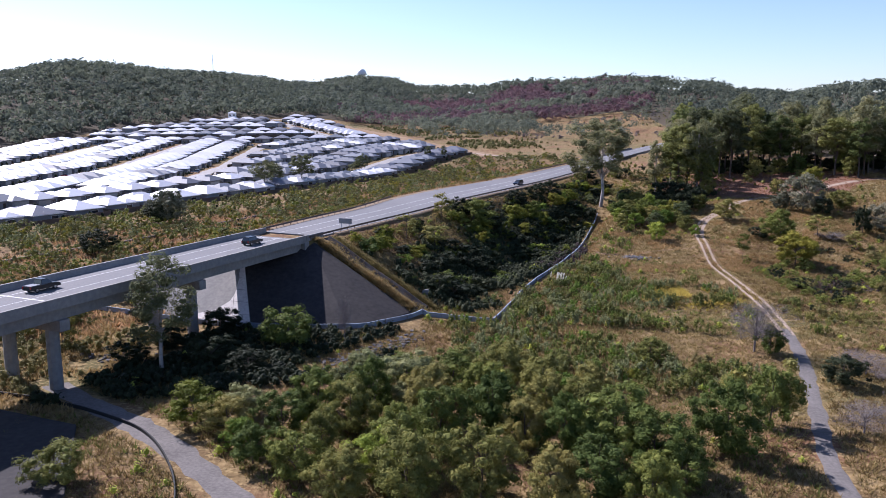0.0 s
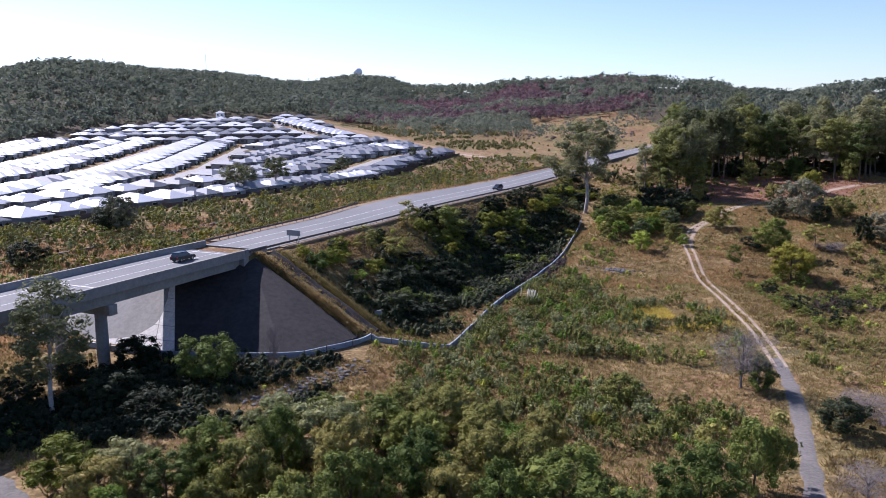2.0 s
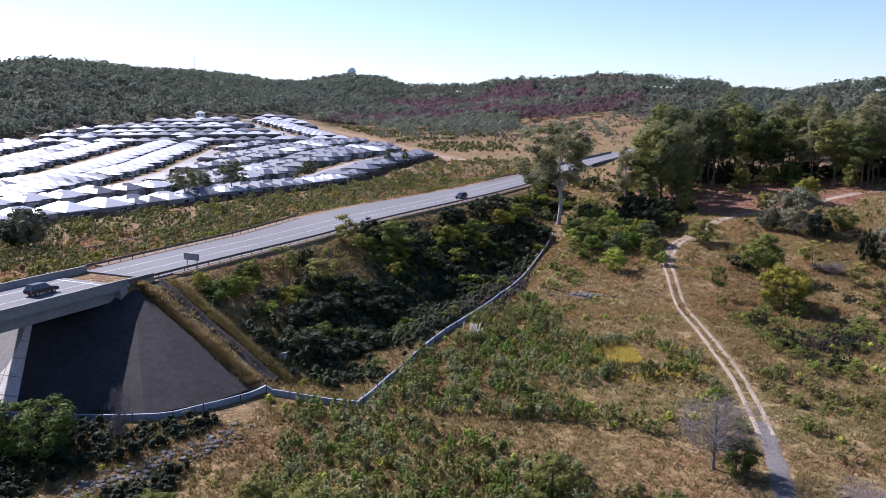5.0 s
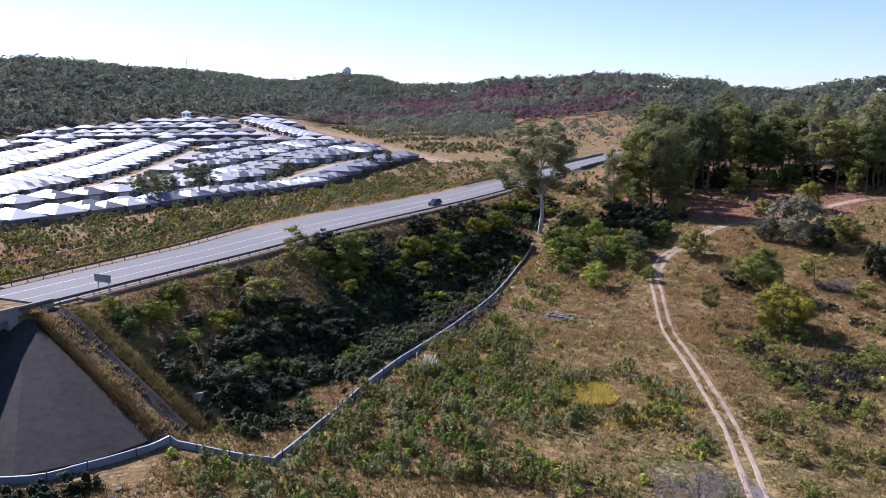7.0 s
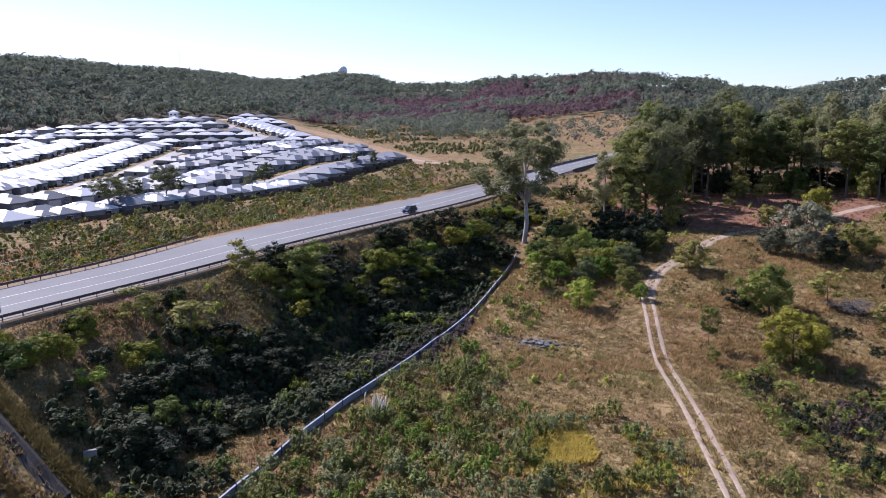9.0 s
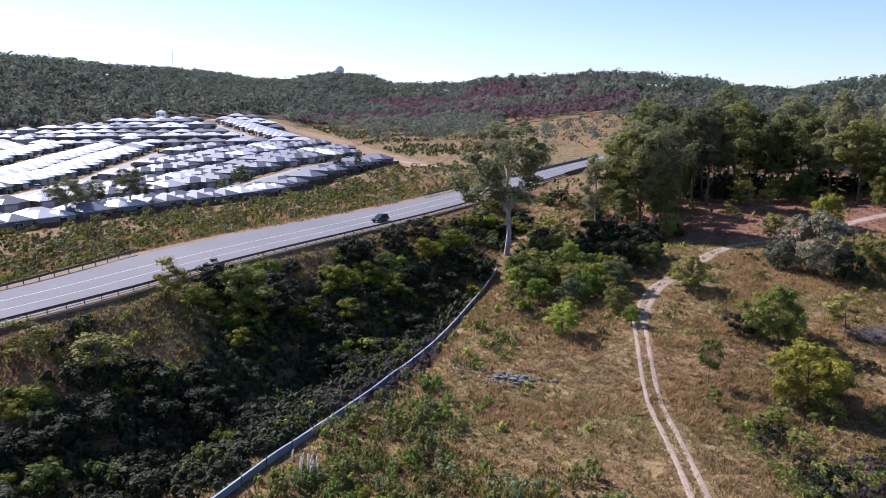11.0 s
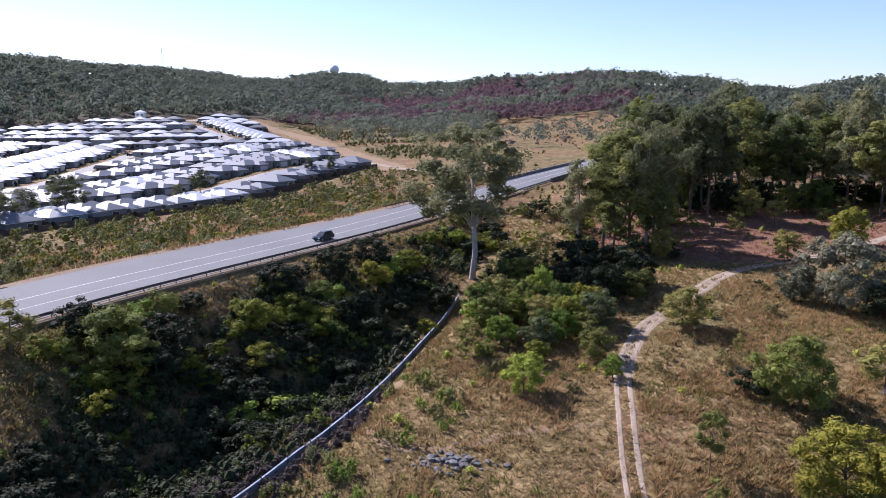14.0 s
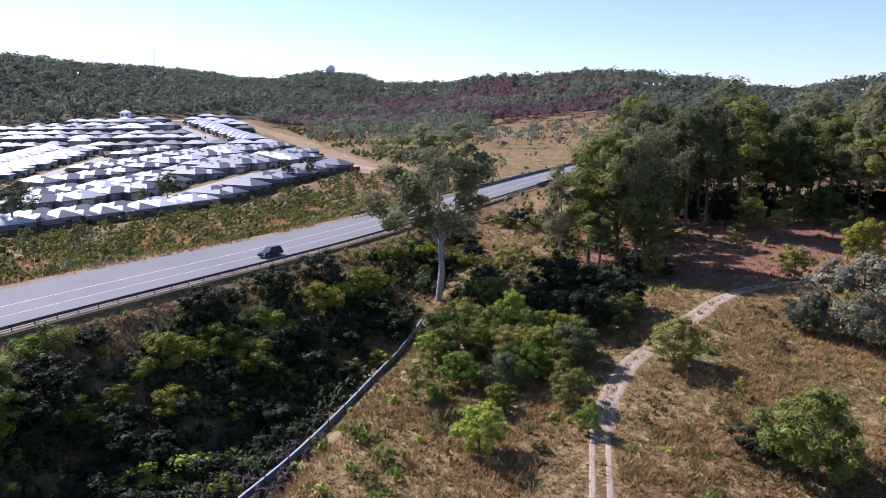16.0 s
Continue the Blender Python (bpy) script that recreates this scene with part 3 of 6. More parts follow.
# ---- drain wall along the foot of the bank ----
# Blue in the base colour imitates the sky reflected by grey steel.
BARRIER = material("sky_tinted_steel", (0.25, 0.30, 0.375), 0.5, 0.5, metal=0.1, var=0.25, scales=(0.5, 5), each=0.12)
WALLED = FENCE[FENCE[:, 1] < 272]
fence = tagged(new("drain_wall"), "low grey corrugated steel barrier along the drain", "barrier")
for i in range(0, len(WALLED) - 2, 2):
    run = WALLED[i:i + 3]
    part("panel", profile(run, height(run[:, 0], run[:, 1]) - 0.1, [(-0.05, 0), (0.05, 0), (0.05, 0.95), (-0.05, 0.95)], BARRIER, "panel"), parent=fence)
CAP = [(-0.12, 0.95), (0.12, 0.95), (0.12, 1.02), (-0.12, 1.02)]
for i in range(0, len(WALLED) - 2, 2):
    run = WALLED[i:i + 3]
    part("cap_rail", profile(run, height(run[:, 0], run[:, 1]) - 0.1, CAP, BARRIER, "cap_rail"), parent=fence)
FPOST = mesh_from("post", *box_arrays(0.1, 0.1, 1.5), RUST)
for x, y in WALLED[::3]:
    part("post", FPOST, parent=fence, m=pose(x + 0.1, y - 0.1, float(height(x, y)) - 0.2))

# ---- road paint ----
for off, dash in ((H - 1.3, False), (-H + 3.2, False), (0.9, True)):
    for name, base, zz in (("road_land", on_land, 0.003), ("deck", on_bridge, 0.003)):
        line = base
        z = road_z(line[:, 1]) + zz
        tagged(part("lane_line", ribbon(line, z, 0.09 if not dash else 0.07, 0.004, PAINT, "lane_line", off)), "faded white painted lane line", "road marking", kind="structure")
for y in (165.6, 136.5, 110.0, 83.5):
    c, yaw = at_road(y)
    tagged(part("expansion_joint", boxed(-H + 0.3, H - 0.3, -0.16, 0.16, DECK, DECK + 0.012), PAINT, m=pose(c[0], c[1], 0, 0, 0, yaw)), "pale expansion joint across the bridge deck", "road joint", kind="structure")
shoulder = ROAD[(ROAD[:, 1] > 172) & (ROAD[:, 1] < 370)]
SHOULDER = material("shoulder_dirt", (0.24, 0.185, 0.125), 0.95, 0.1, scales=(0.2, 2.0), tint=(0.15, 0.105, 0.07), bump=0.4, bump_scale=4)
tagged(part("road_shoulder", ribbon(shoulder, road_z(shoulder[:, 1]) - 0.06, 1.3, 0.4, SHOULDER, "road_shoulder", -H - 1.25 - bay(shoulder[:, 1])[:, None])), "bare dirt shoulder along the road", "road shoulder", kind="structure")
tagged(part("road_shoulder", ribbon(shoulder, road_z(shoulder[:, 1]) - 0.06, 0.8, 0.4, SHOULDER, "road_shoulder", H + 0.85)), "bare dirt shoulder along the guard rail", "road shoulder", kind="structure")

# ---- trees ----
def crown_points(n_clumps, rx, rz, centre, seed, leaves, clump, low=-0.85, stretch=0.75):
    r = np.random.default_rng(seed)
    p = r.normal(size=(n_clumps * 4, 3))
    p /= np.linalg.norm(p, axis=1)[:, None]
    p = p[p[:, 2] > low][:n_clumps]
    p *= r.uniform(0.5, 1.0, (len(p), 1)) ** 0.8
    lobes = 1 + 0.28 * np.sin(np.arctan2(p[:, 1], p[:, 0]) * 3 + seed) + 0.12 * r.uniform(-1, 1, len(p))
    cl = p * np.array([rx, rx, rz]) * np.stack([lobes, lobes, np.ones(len(p))], -1) + centre
    size = clump * r.uniform(0.55, 1.35, len(cl))
    q = r.normal(size=(len(cl), leaves, 3))
    q /= np.linalg.norm(q, axis=2)[..., None]
    way = q + 0.55 * p[:, None]
    q *= r.uniform(0.3, 1.0, (len(cl), leaves, 1)) ** 0.35
    q[..., 2] *= stretch
    pts = cl[:, None] + q * size[:, None, None]
    pts[..., 2] = np.maximum(pts[..., 2], 0.15)
    return cl, pts.reshape(-1, 3), way.reshape(-1, 3), size[:, None] * np.array([0.52, 0.52, 0.52 * stretch])


def tree(name, kind, seed, label):
    """A tree at the origin: tapered trunk, limbs to its clumps, and a crown of leaf sprays. kind sets its build."""
    r = np.random.default_rng(seed)
    h, rx, rz, clumps, leaves, clump, card, bark, leaf, girth, long, limbs = kind
    base = tagged(new(name), label, "shrub" if h < 4 else "tree")
    lean = r.normal(0, 0.014, 2) * h * (name != "gum_tree")
    centre = np.array([lean[0], lean[1], h - rz])
    cl, pts, way, inner = crown_points(clumps, rx, rz, centre, seed, leaves, clump)
    s = np.linspace(0, 1, 6)[:, None]
    bend = r.normal(0, 0.008 * h, (6, 3)) * np.array([1, 1, 0]) * np.sin(s * np.pi)
    spine = s * np.array([lean[0], lean[1], h * 0.82]) + bend
    spine[0, 2] = -0.6
    wood = [tube(spine, np.linspace(girth, girth * 0.22, 6), 7)]
    big = name == "gum_tree"
    for c in cl[r.permutation(len(cl))[: min(len(cl), limbs)]]:
        q = r.uniform(0.35, 0.8)
        if c[2] < h * 0.82 * q:
            q = 0.42 if big else 0.3
        a = np.array([np.interp(q, s[:, 0], spine[:, k]) for k in range(3)])
        mid = (a + c) / 2 + np.array([0, 0, 0.10 * np.linalg.norm(c - a)])
        wood.append(tube([a, mid, c], [girth * (0.26 if big else 0.36), girth * 0.17, girth * 0.05], 5))
    part("trunk", mesh_from("trunk", *joined(wood), bark, smooth=True), parent=base)
    if leaf is TWIG:
        crown = leaf_cards(pts, card, seed=seed, long=long)
    else:
        crown = joined([leaf_cards(pts, card, seed=seed, long=long, out=way), hearts(cl, inner * (0.7 if h > 12 else 1.0), seed)])
    part("crown", mesh_from("crown", *crown, leaf), parent=base)
    return base


#                  height rx   rz  clumps leaves clump card bark       leaf  girth long limbs
GUM = lambda leaf: (25, 6.5, 8.8, 84, 190, 1.5, 0.28, BARK_PALE, leaf, 0.42, 2.2, 26)
TALL = lambda leaf: (25, 4.4, 9.6, 74, 120, 1.3, 0.32, BARK_DARK, leaf, 0.30, 2.0, 14)
SLIM = lambda leaf: (19, 3.3, 8.0, 52, 160, 1.2, 0.21, BARK_PALE, leaf, 0.26, 2.2, 18)
FINE = lambda leaf: (7, 3.5, 3.4, 84, 125, 0.82, 0.15, BARK_DARK, leaf, 0.14, 2.4, 12)
ROUND = lambda leaf: (7, 3.5, 3.4, 64, 96, 0.88, 0.20, BARK_DARK, leaf, 0.16, 2.0, 12)
BUSH = lambda leaf: (3.0, 1.7, 1.5, 20, 80, 0.66, 0.16, BARK_DARK, leaf, 0.06, 2.0, 6)
SAPLING = lambda leaf: (5.0, 1.3, 1.9, 18, 80, 0.6, 0.14, BARK_DARK, leaf, 0.06, 2.0, 8)
BARE = lambda leaf: (8, 3.4, 3.2, 90, 70, 1.0, 0.045, TWIG, leaf, 0.14, 11.0, 40)

KINDS = {
    "gum": ("gum_tree", GUM(LEAF_GUM), "tall white-trunked gum tree with an open grey-green crown", 2),
    "tall": ("forest_tree", TALL(LEAF_GUM), "tall dark-trunked eucalypt with a ragged olive crown", 4),
    "tallgreen": ("forest_tree", TALL(LEAF_FRESH), "tall eucalypt with a fresh green ragged crown", 3),
    "slim": ("gum_tree", SLIM(LEAF_GUM), "slender pale-trunked gum tree with a narrow crown", 2),
    "olive": ("wattle_tree", ROUND(LEAF_OLIVE), "rounded olive-green wattle tree in dry grass", 4),
    "green": ("broadleaf_tree", ROUND(LEAF_GREEN), "rounded mid-green tree growing on the valley floor", 3),
    "dark": ("broadleaf_tree", ROUND(LEAF_DARK), "dense dark green tree with deep shadow under it", 3),
    "yellow": ("wattle_tree", ROUND(LEAF_YELLOW), "rounded yellow-green wattle with dense foliage", 3),
    "bright": ("broadleaf_tree", ROUND(LEAF_BRIGHT), "rounded bright green young tree in dry grass", 3),
    "soft": ("weeping_tree", FINE(LEAF_SOFT), "broad rounded tree of soft fine grey-green foliage", 2),
    "wattle": ("wattle_tree", FINE(LEAF_WATTLE), "broad rounded wattle with dense yellow-green leaves", 2),
    "leafy": ("broadleaf_tree", FINE(LEAF_GREEN), "leafy mid-green tree in the creek thicket", 3),
    "softolive": ("wattle_tree", FINE(LEAF_OLIVE), "rounded olive-green wattle in the creek thicket", 3),
    "bushbright": ("shrub", BUSH(LEAF_BRIGHT), "low bright green leafy shrub", 2),
    "grey": ("grey_tree", ROUND(LEAF_GREY), "pale grey-leaved tree on the dry slope", 2),
    "bare": ("bare_tree", BARE(TWIG), "leafless grey tree with a haze of fine twigs", 2),
    "bush": ("shrub", BUSH(LEAF_HEATH), "low olive-green shrub among dry grass", 4),
    "bushgreen": ("shrub", BUSH(LEAF_GREEN), "low mid-green leafy shrub", 3),
    "bushdark": ("shrub", BUSH(LEAF_DARK), "low dark green shrub, its leaves darkened for shade", 3),
    "bushyellow": ("shrub", BUSH(LEAF_YELLOW), "low bright yellow-green shrub", 2),
    "bushsoft": ("shrub", BUSH(LEAF_SOFT), "grey-green rounded heath shrub", 2),
    "sapling": ("sapling", SAPLING(LEAF_OLIVE), "thin young tree with a small sparse crown", 2),
}
PROTO = {}


def plant(key, x, y, tall=None, wide=None, group=""):
    """One more tree of a kind at a plan point, tall metres high and wide metres across, standing on the ground."""
    name, kind, label, variants = KINDS[key]
    made = PROTO.setdefault(key, [])
    tall = tall or kind[0] * rng.uniform(0.8, 1.2)
    wide = wide or kind[1] * 2 * tall / kind[0] * rng.uniform(0.9, 1.15)
    sx = wide / (2 * kind[1])
    m = Matrix.LocRotScale((x, y, float(height(x, y)) - 0.05), Euler((0, 0, rng.uniform(0, 6.28))), (sx, sx, tall / kind[0]))
    if len(made) < variants:
        ob = tree(name, kind, sum(ord(c) * (i + 3) for i, c in enumerate(key)) % 997 + len(made), label)
        made.append(ob)
        tagged(ob, group=group)
    else:
        ob = copy_thing(made[int(rng.integers(len(made)))], Matrix())
    ob.matrix_basis = m
    return ob


def row(key, group, *spots):
    for spot in spots:
        plant(key, *spot, group=group)


# single trees that stand out
row("gum", "gum trees", (56.5, 279.5, 31.5, 21), (-45, 433, 12, 8), (-79, 347, 14, 11), (-66, 366, 15, 12), (93.5, 288.5, 28, 12))
row("slim", "gum trees", (-43.4, 116, 19, 9), (80.5, 296, 21, 7), (88, 303, 25, 9), (-78, 365, 11, 9), (-9, 476, 9, 4), (0.5, 478, 9, 4), (-48.6, 416, 9, 4))
row("tallgreen", "gum trees", (86, 296, 25, 11), (90.5, 290.5, 27, 12), (96.5, 294, 25, 10), (92, 310, 24, 10), (94.5, 286.5, 17, 8), (87, 289, 15, 7))
row("green", "trees on the valley floor", (57.5, 252, 6, 5.5),  (41, 93, 8.5, 6), (-26.5, 129, 7.5, 9), (64.5, 252, 6, 5), (70, 250, 6, 6), (66, 241.5, 5, 4.5), (63, 270, 6, 6), (-21.7, 84, 5, 5), (-16, 80, 6, 6))
row("leafy", "trees on the valley floor", (93.5, 214.5, 9, 9.5), (54.0, 124.5, 4.5, 4.5), (32.7, 85.5, 9, 8), (8.5, 220, 7.8, 11.5))
row("bright", "trees on the valley floor", (61.2, 222.5, 5.6, 5.4), (68.5, 239.5, 5.5, 4.5), (67.5, 256, 6.5, 5), (59.5, 240, 4.5, 5), (73.5, 226, 3.6, 3), (56, 246.5, 5, 4.5), (71, 246, 5, 4))
row("soft", "trees on the valley floor", (65, 238, 5, 5), (74.5, 244, 6, 6))
row("olive", "trees on the valley floor", (58.5, 246, 6, 6), (72.5, 233, 5, 5), (87.4, 242, 6.5, 7), (66, 268, 6, 6), (60, 262, 5, 6), (96, 284, 6.5, 6), (119, 278, 6, 6), (-41.4, 78, 5, 6), (33, 120, 4, 5), (126, 246, 6, 8), (66, 246.5, 5, 5.5),  (61, 256, 5, 5.5), (84, 256, 5.5, 6), (72, 240, 4.5, 5))
row("dark", "dark trees", (75.5, 267.5, 9, 10), (82.2, 262, 8.5, 8.5), (65.2, 278, 6, 7), (71, 262, 6, 7), (78, 254.5, 7, 7), (74, 257, 6, 6.5), (79, 262.5, 7.5, 7), (60, 266, 5, 6), (86, 262, 6, 6), (117, 240, 5.5, 6.5), (-39.5, 134.5, 5, 7), (-37, 120, 5, 7), (-50, 120, 4, 6), (58.8, 110, 4.5, 6.5),
    (117.5, 217, 8, 5), (13.0, 226, 6.2, 8), (5, 222, 6, 7), (89.6, 219.5, 3.5, 5), (-84.9, 190, 6, 8), (-88, 240, 7, 9), (24, 251, 6, 8), (31, 262, 6, 7), (37, 272, 6, 8), (-30, 116, 4, 6), (-46, 128, 4, 6))
row("wattle", "wattles", (90.4, 197.5, 8.8, 10.5))
row("yellow", "wattles", (70, 243, 6, 5.5), (62, 248, 5, 5), (74, 248, 6, 5), (64, 233, 3.5, 3.5), (57, 258, 5, 5), (133.6, 283.5, 8.5, 8), (22, 240, 5.5, 7), (27, 246, 5, 6), (31, 246, 5, 6), (25, 233, 4.5, 5), (38, 265, 5, 6), (44, 275, 5, 6), (-31.8, 95, 5.5, 7), (-75, 121, 5, 5))
row("grey", "grey trees", (113.5, 245.5, 12, 12), (108, 250, 6, 6), (123.6, 218, 8, 9), (-85, 241, 11, 11))
row("bare", "bare trees", (107.5, 213.5, 2.5, 7), (52.0, 126, 8.5, 9.5), (64.3, 114, 3.5, 8), (66, 108, 3.5, 7), (52, 91.5, 3.5, 7), (61, 97, 3, 7), (-17, 131, 8, 2.5))
row("sapling", "saplings", (-0.4, 214.5, 6.5, 5), (79.1, 203.3, 7.5, 3), (54.1, 235.5, 5.5, 4), (92.2, 231, 3, 1.5), (105, 217, 6, 5), (77.9, 197.8, 3, 2), (-70, 132, 8, 4), (-64, 127, 7, 4), (-9, 189, 5.5, 5), (-2, 192, 6, 6), (110, 206, 5, 4), (44, 95, 8, 4), (38, 97, 6, 3), (116, 298, 5, 3), (127, 304, 6, 4), (136, 300, 4.5, 3.5), (108, 303, 4, 2.5), (145, 309, 5, 3))

# the thicket on the near valley floor
for x, y, tall, wide in ((-4.9, 102, 8, 9), (-11.4, 92, 8, 8), (-16.5, 98, 7.5, 7), (1.3, 106, 7.5, 8), (8.6, 108, 7, 7), (13.7, 103, 7.5, 8), (20, 102.5, 6, 5.5), (17.5, 94, 7.5, 7), (6, 91, 8, 8), (-0.3, 88, 8.5, 8),
                         (-3.7, 75, 8, 8), (9.5, 86, 8, 7), (13.8, 84, 8, 7), (15.6, 74, 8, 8), (4, 76, 8, 8), (11, 72, 7, 7), (-5.3, 83, 8, 7), (-14, 86, 6.5, 6), (-26.7, 92, 5.5, 6), (-20, 92.5, 6, 7),
                         (-26, 97.5, 5, 6), (-11.4, 106, 7, 7), (-10.5, 75, 6.5, 7), (20, 70, 7, 7), (6, 99, 8, 8), (-2, 95, 8, 8), (-9, 98, 8, 7), (13, 95, 7.5, 7), (25, 77, 5, 6), (-6, 112, 5, 6), (3, 114, 5, 5), (12, 113, 4.5, 5)):
    plant(("softolive", "softolive", "leafy", "soft", "softolive", "leafy", "leafy", "softolive")[int(rng.integers(8))], x, y, tall * rng.uniform(0.85, 1.05), wide * rng.uniform(0.80, 1.02), group="thicket on the valley floor")
row("leafy", "thicket on the valley floor", (19.8, 85.5, 8.5, 10), (23, 80, 7.5, 8))
row("bright", "thicket on the valley floor", (-24, 88, 4, 4), (16, 100, 5, 5), (-7, 80, 6, 6))

# the wood at the top of the right slope
for x, y in ((112, 317.5), (115.5, 315), (128, 326), (139, 327), (150, 317), (155, 311), (160, 303), (166, 306), (108, 322), 
             (118, 333), (135, 337), (150, 330), (157, 324), (170, 314), (110, 336), (104, 345), (131, 349), (151, 342), (160, 335), (168, 328), (176, 322), (182, 330), (186, 318), (175, 338), (166, 345), (155, 352), (133, 361), (121, 362), (112, 357), (101, 333), (95, 318), (178, 309), (190, 308), (196, 322)):
    plant(("tall", "tall", "tall", "tallgreen")[int(rng.integers(4))], x + rng.normal(0, 1.2), y + rng.normal(0, 1.2), rng.uniform(23, 31), rng.uniform(9, 12.5), group="wood on the slope")
for x, y in ((125, 315), (142, 316), (157, 303), (112, 326), (130, 331), (147, 327), (160, 313), (138, 322), (121, 319)):
    plant(("olive", "green", "dark")[int(rng.integers(3))], x, y, rng.uniform(5, 11), rng.uniform(5, 8), group="wood on the slope")
for x, y in ((140, 344), (146, 352), (164, 322), (173, 330), (180, 316), (184, 306), (193, 314), (125, 344), (143, 335), (162, 352), (188, 326), (172, 346)):
    plant(("tall", "tallgreen")[int(rng.integers(2))], x, y, rng.uniform(15, 24), rng.uniform(9, 12), group="wood on the slope")
for x, y in ((120, 341), (136, 345), (155, 335), (163, 330), (171, 323), (178, 326), (186, 320), (110, 345)):
    plant("dark", x, y, rng.uniform(5, 9), rng.uniform(8, 11), group="wood on the slope")
plant("slim", 130, 341, 33, 13, group="gum trees")


# ---- scattered shrubs ----
def u_of(x, y):
    return x / np.maximum(y, 1)


def fd_of(x, y):
    return nearest(FENCE, x, y)[0]


def scatter(n, x0, x1, y0, y1, keep, seed, clear=3.0):
    r = np.random.default_rng(seed)
    x, y = r.uniform(x0, x1, n), r.uniform(y0, y1, n)
    d, _ = nearest(ROAD, x, y)
    tr, _ = nearest(TRACK, x, y)
    lp, _ = nearest(LOOP, x, y)
    fd, _ = nearest(FENCE, x, y)
    ok = keep(x, y, d) & (x < 0.60 * y + 12) & ((np.abs(tr) > clear) | (clear < 2) & (np.abs(tr) < 0.4) & (y > 141)) & (np.abs(lp) > 3.2) & (np.abs(fd) > 1.3) & ((np.abs(d) > ROAD_HALF + 2.5) | (y < 140))
    return x[ok], y[ok], d[ok], fd[ok], r


def apart(x, y, gap):
    """The first of the points in each square gap metres wide."""
    _, first = np.unique(np.floor(x / gap).astype(int) * 100000 + np.floor(y / gap).astype(int), return_index=True)
    return np.sort(first)


GOLDEN = lambda x, y: np.hypot((x - 52.5) / 6.5, (y - 164.5) / 7.5) < 1
RUSTY = lambda x, y: ((x + 1) / 8) ** 2 + ((y - 206) / 9) ** 2 < 1 + 0.4 * wave(x, y, 4)
BANK_END = lambda x, y: (x + 28.0) * 0.55 + (y - 165.0) * 0.835
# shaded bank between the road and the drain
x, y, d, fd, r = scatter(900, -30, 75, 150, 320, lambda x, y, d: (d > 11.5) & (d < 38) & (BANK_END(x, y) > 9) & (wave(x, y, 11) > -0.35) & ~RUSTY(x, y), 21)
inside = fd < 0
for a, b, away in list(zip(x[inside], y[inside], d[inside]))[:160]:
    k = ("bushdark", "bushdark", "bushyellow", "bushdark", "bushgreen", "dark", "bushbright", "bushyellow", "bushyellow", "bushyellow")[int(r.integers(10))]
    # Low on the bank, near-black leaves take the place of its shade.
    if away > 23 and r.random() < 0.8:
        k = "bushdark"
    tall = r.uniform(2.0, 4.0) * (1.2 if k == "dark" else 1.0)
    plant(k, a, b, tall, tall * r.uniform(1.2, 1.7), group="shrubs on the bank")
# low shrubs on the valley floor beyond the drain
x, y, d, fd, r = scatter(1500, 5, 72, 108, 205, lambda x, y, d: (wave(x + 7, y, 15) + 0.5 * np.exp(-((x - 35) / 14) ** 2 - ((y - 158) / 25) ** 2) > 0.05), 22)
inside = fd > 0
for a, b in list(zip(x[inside], y[inside]))[:80]:
    plant(("bush", "bush", "bushgreen", "bush", "bushyellow")[int(r.integers(5))], a, b, r.uniform(0.8, 2.1), None, group="shrubs on the valley floor")
x, y, d, fd, r = scatter(6000, 2, 74, 104, 208, lambda x, y, d: (wave(x + 7, y, 15) + 0.8 * np.exp(-((x - 32) / 15) ** 2 - ((y - 158) / 26) ** 2) + 0.5 * wave(x, y, 4) > 0.16) & ~GOLDEN(x, y), 24)
x, y = x[fd > 0], y[fd > 0]
first = apart(x, y, 2.35)
VALLEY = (x[first], y[first])
# the shrubby gully below the gum group
x, y, d, fd, r = scatter(700, 52, 108, 276, 335, lambda x, y, d: (d > 9) & (d < 62) & (wave(x + 3, y, 10) > -0.35), 57)
GULLY = (x[:90], y[:90])
# right of the track
x, y, d, fd, r = scatter(800, 66, 150, 95, 300, lambda x, y, d: (wave(x, y + 31, 17) > np.where(y > 200, 0.45, 0.0)), 23)
for a, b in list(zip(x, y))[:40]:
    plant(("bush", "bush", "bushgreen", "bush", "bushdark")[int(r.integers(5))], a, b, r.uniform(0.9, 2.2), None, group="shrubs beside the track")


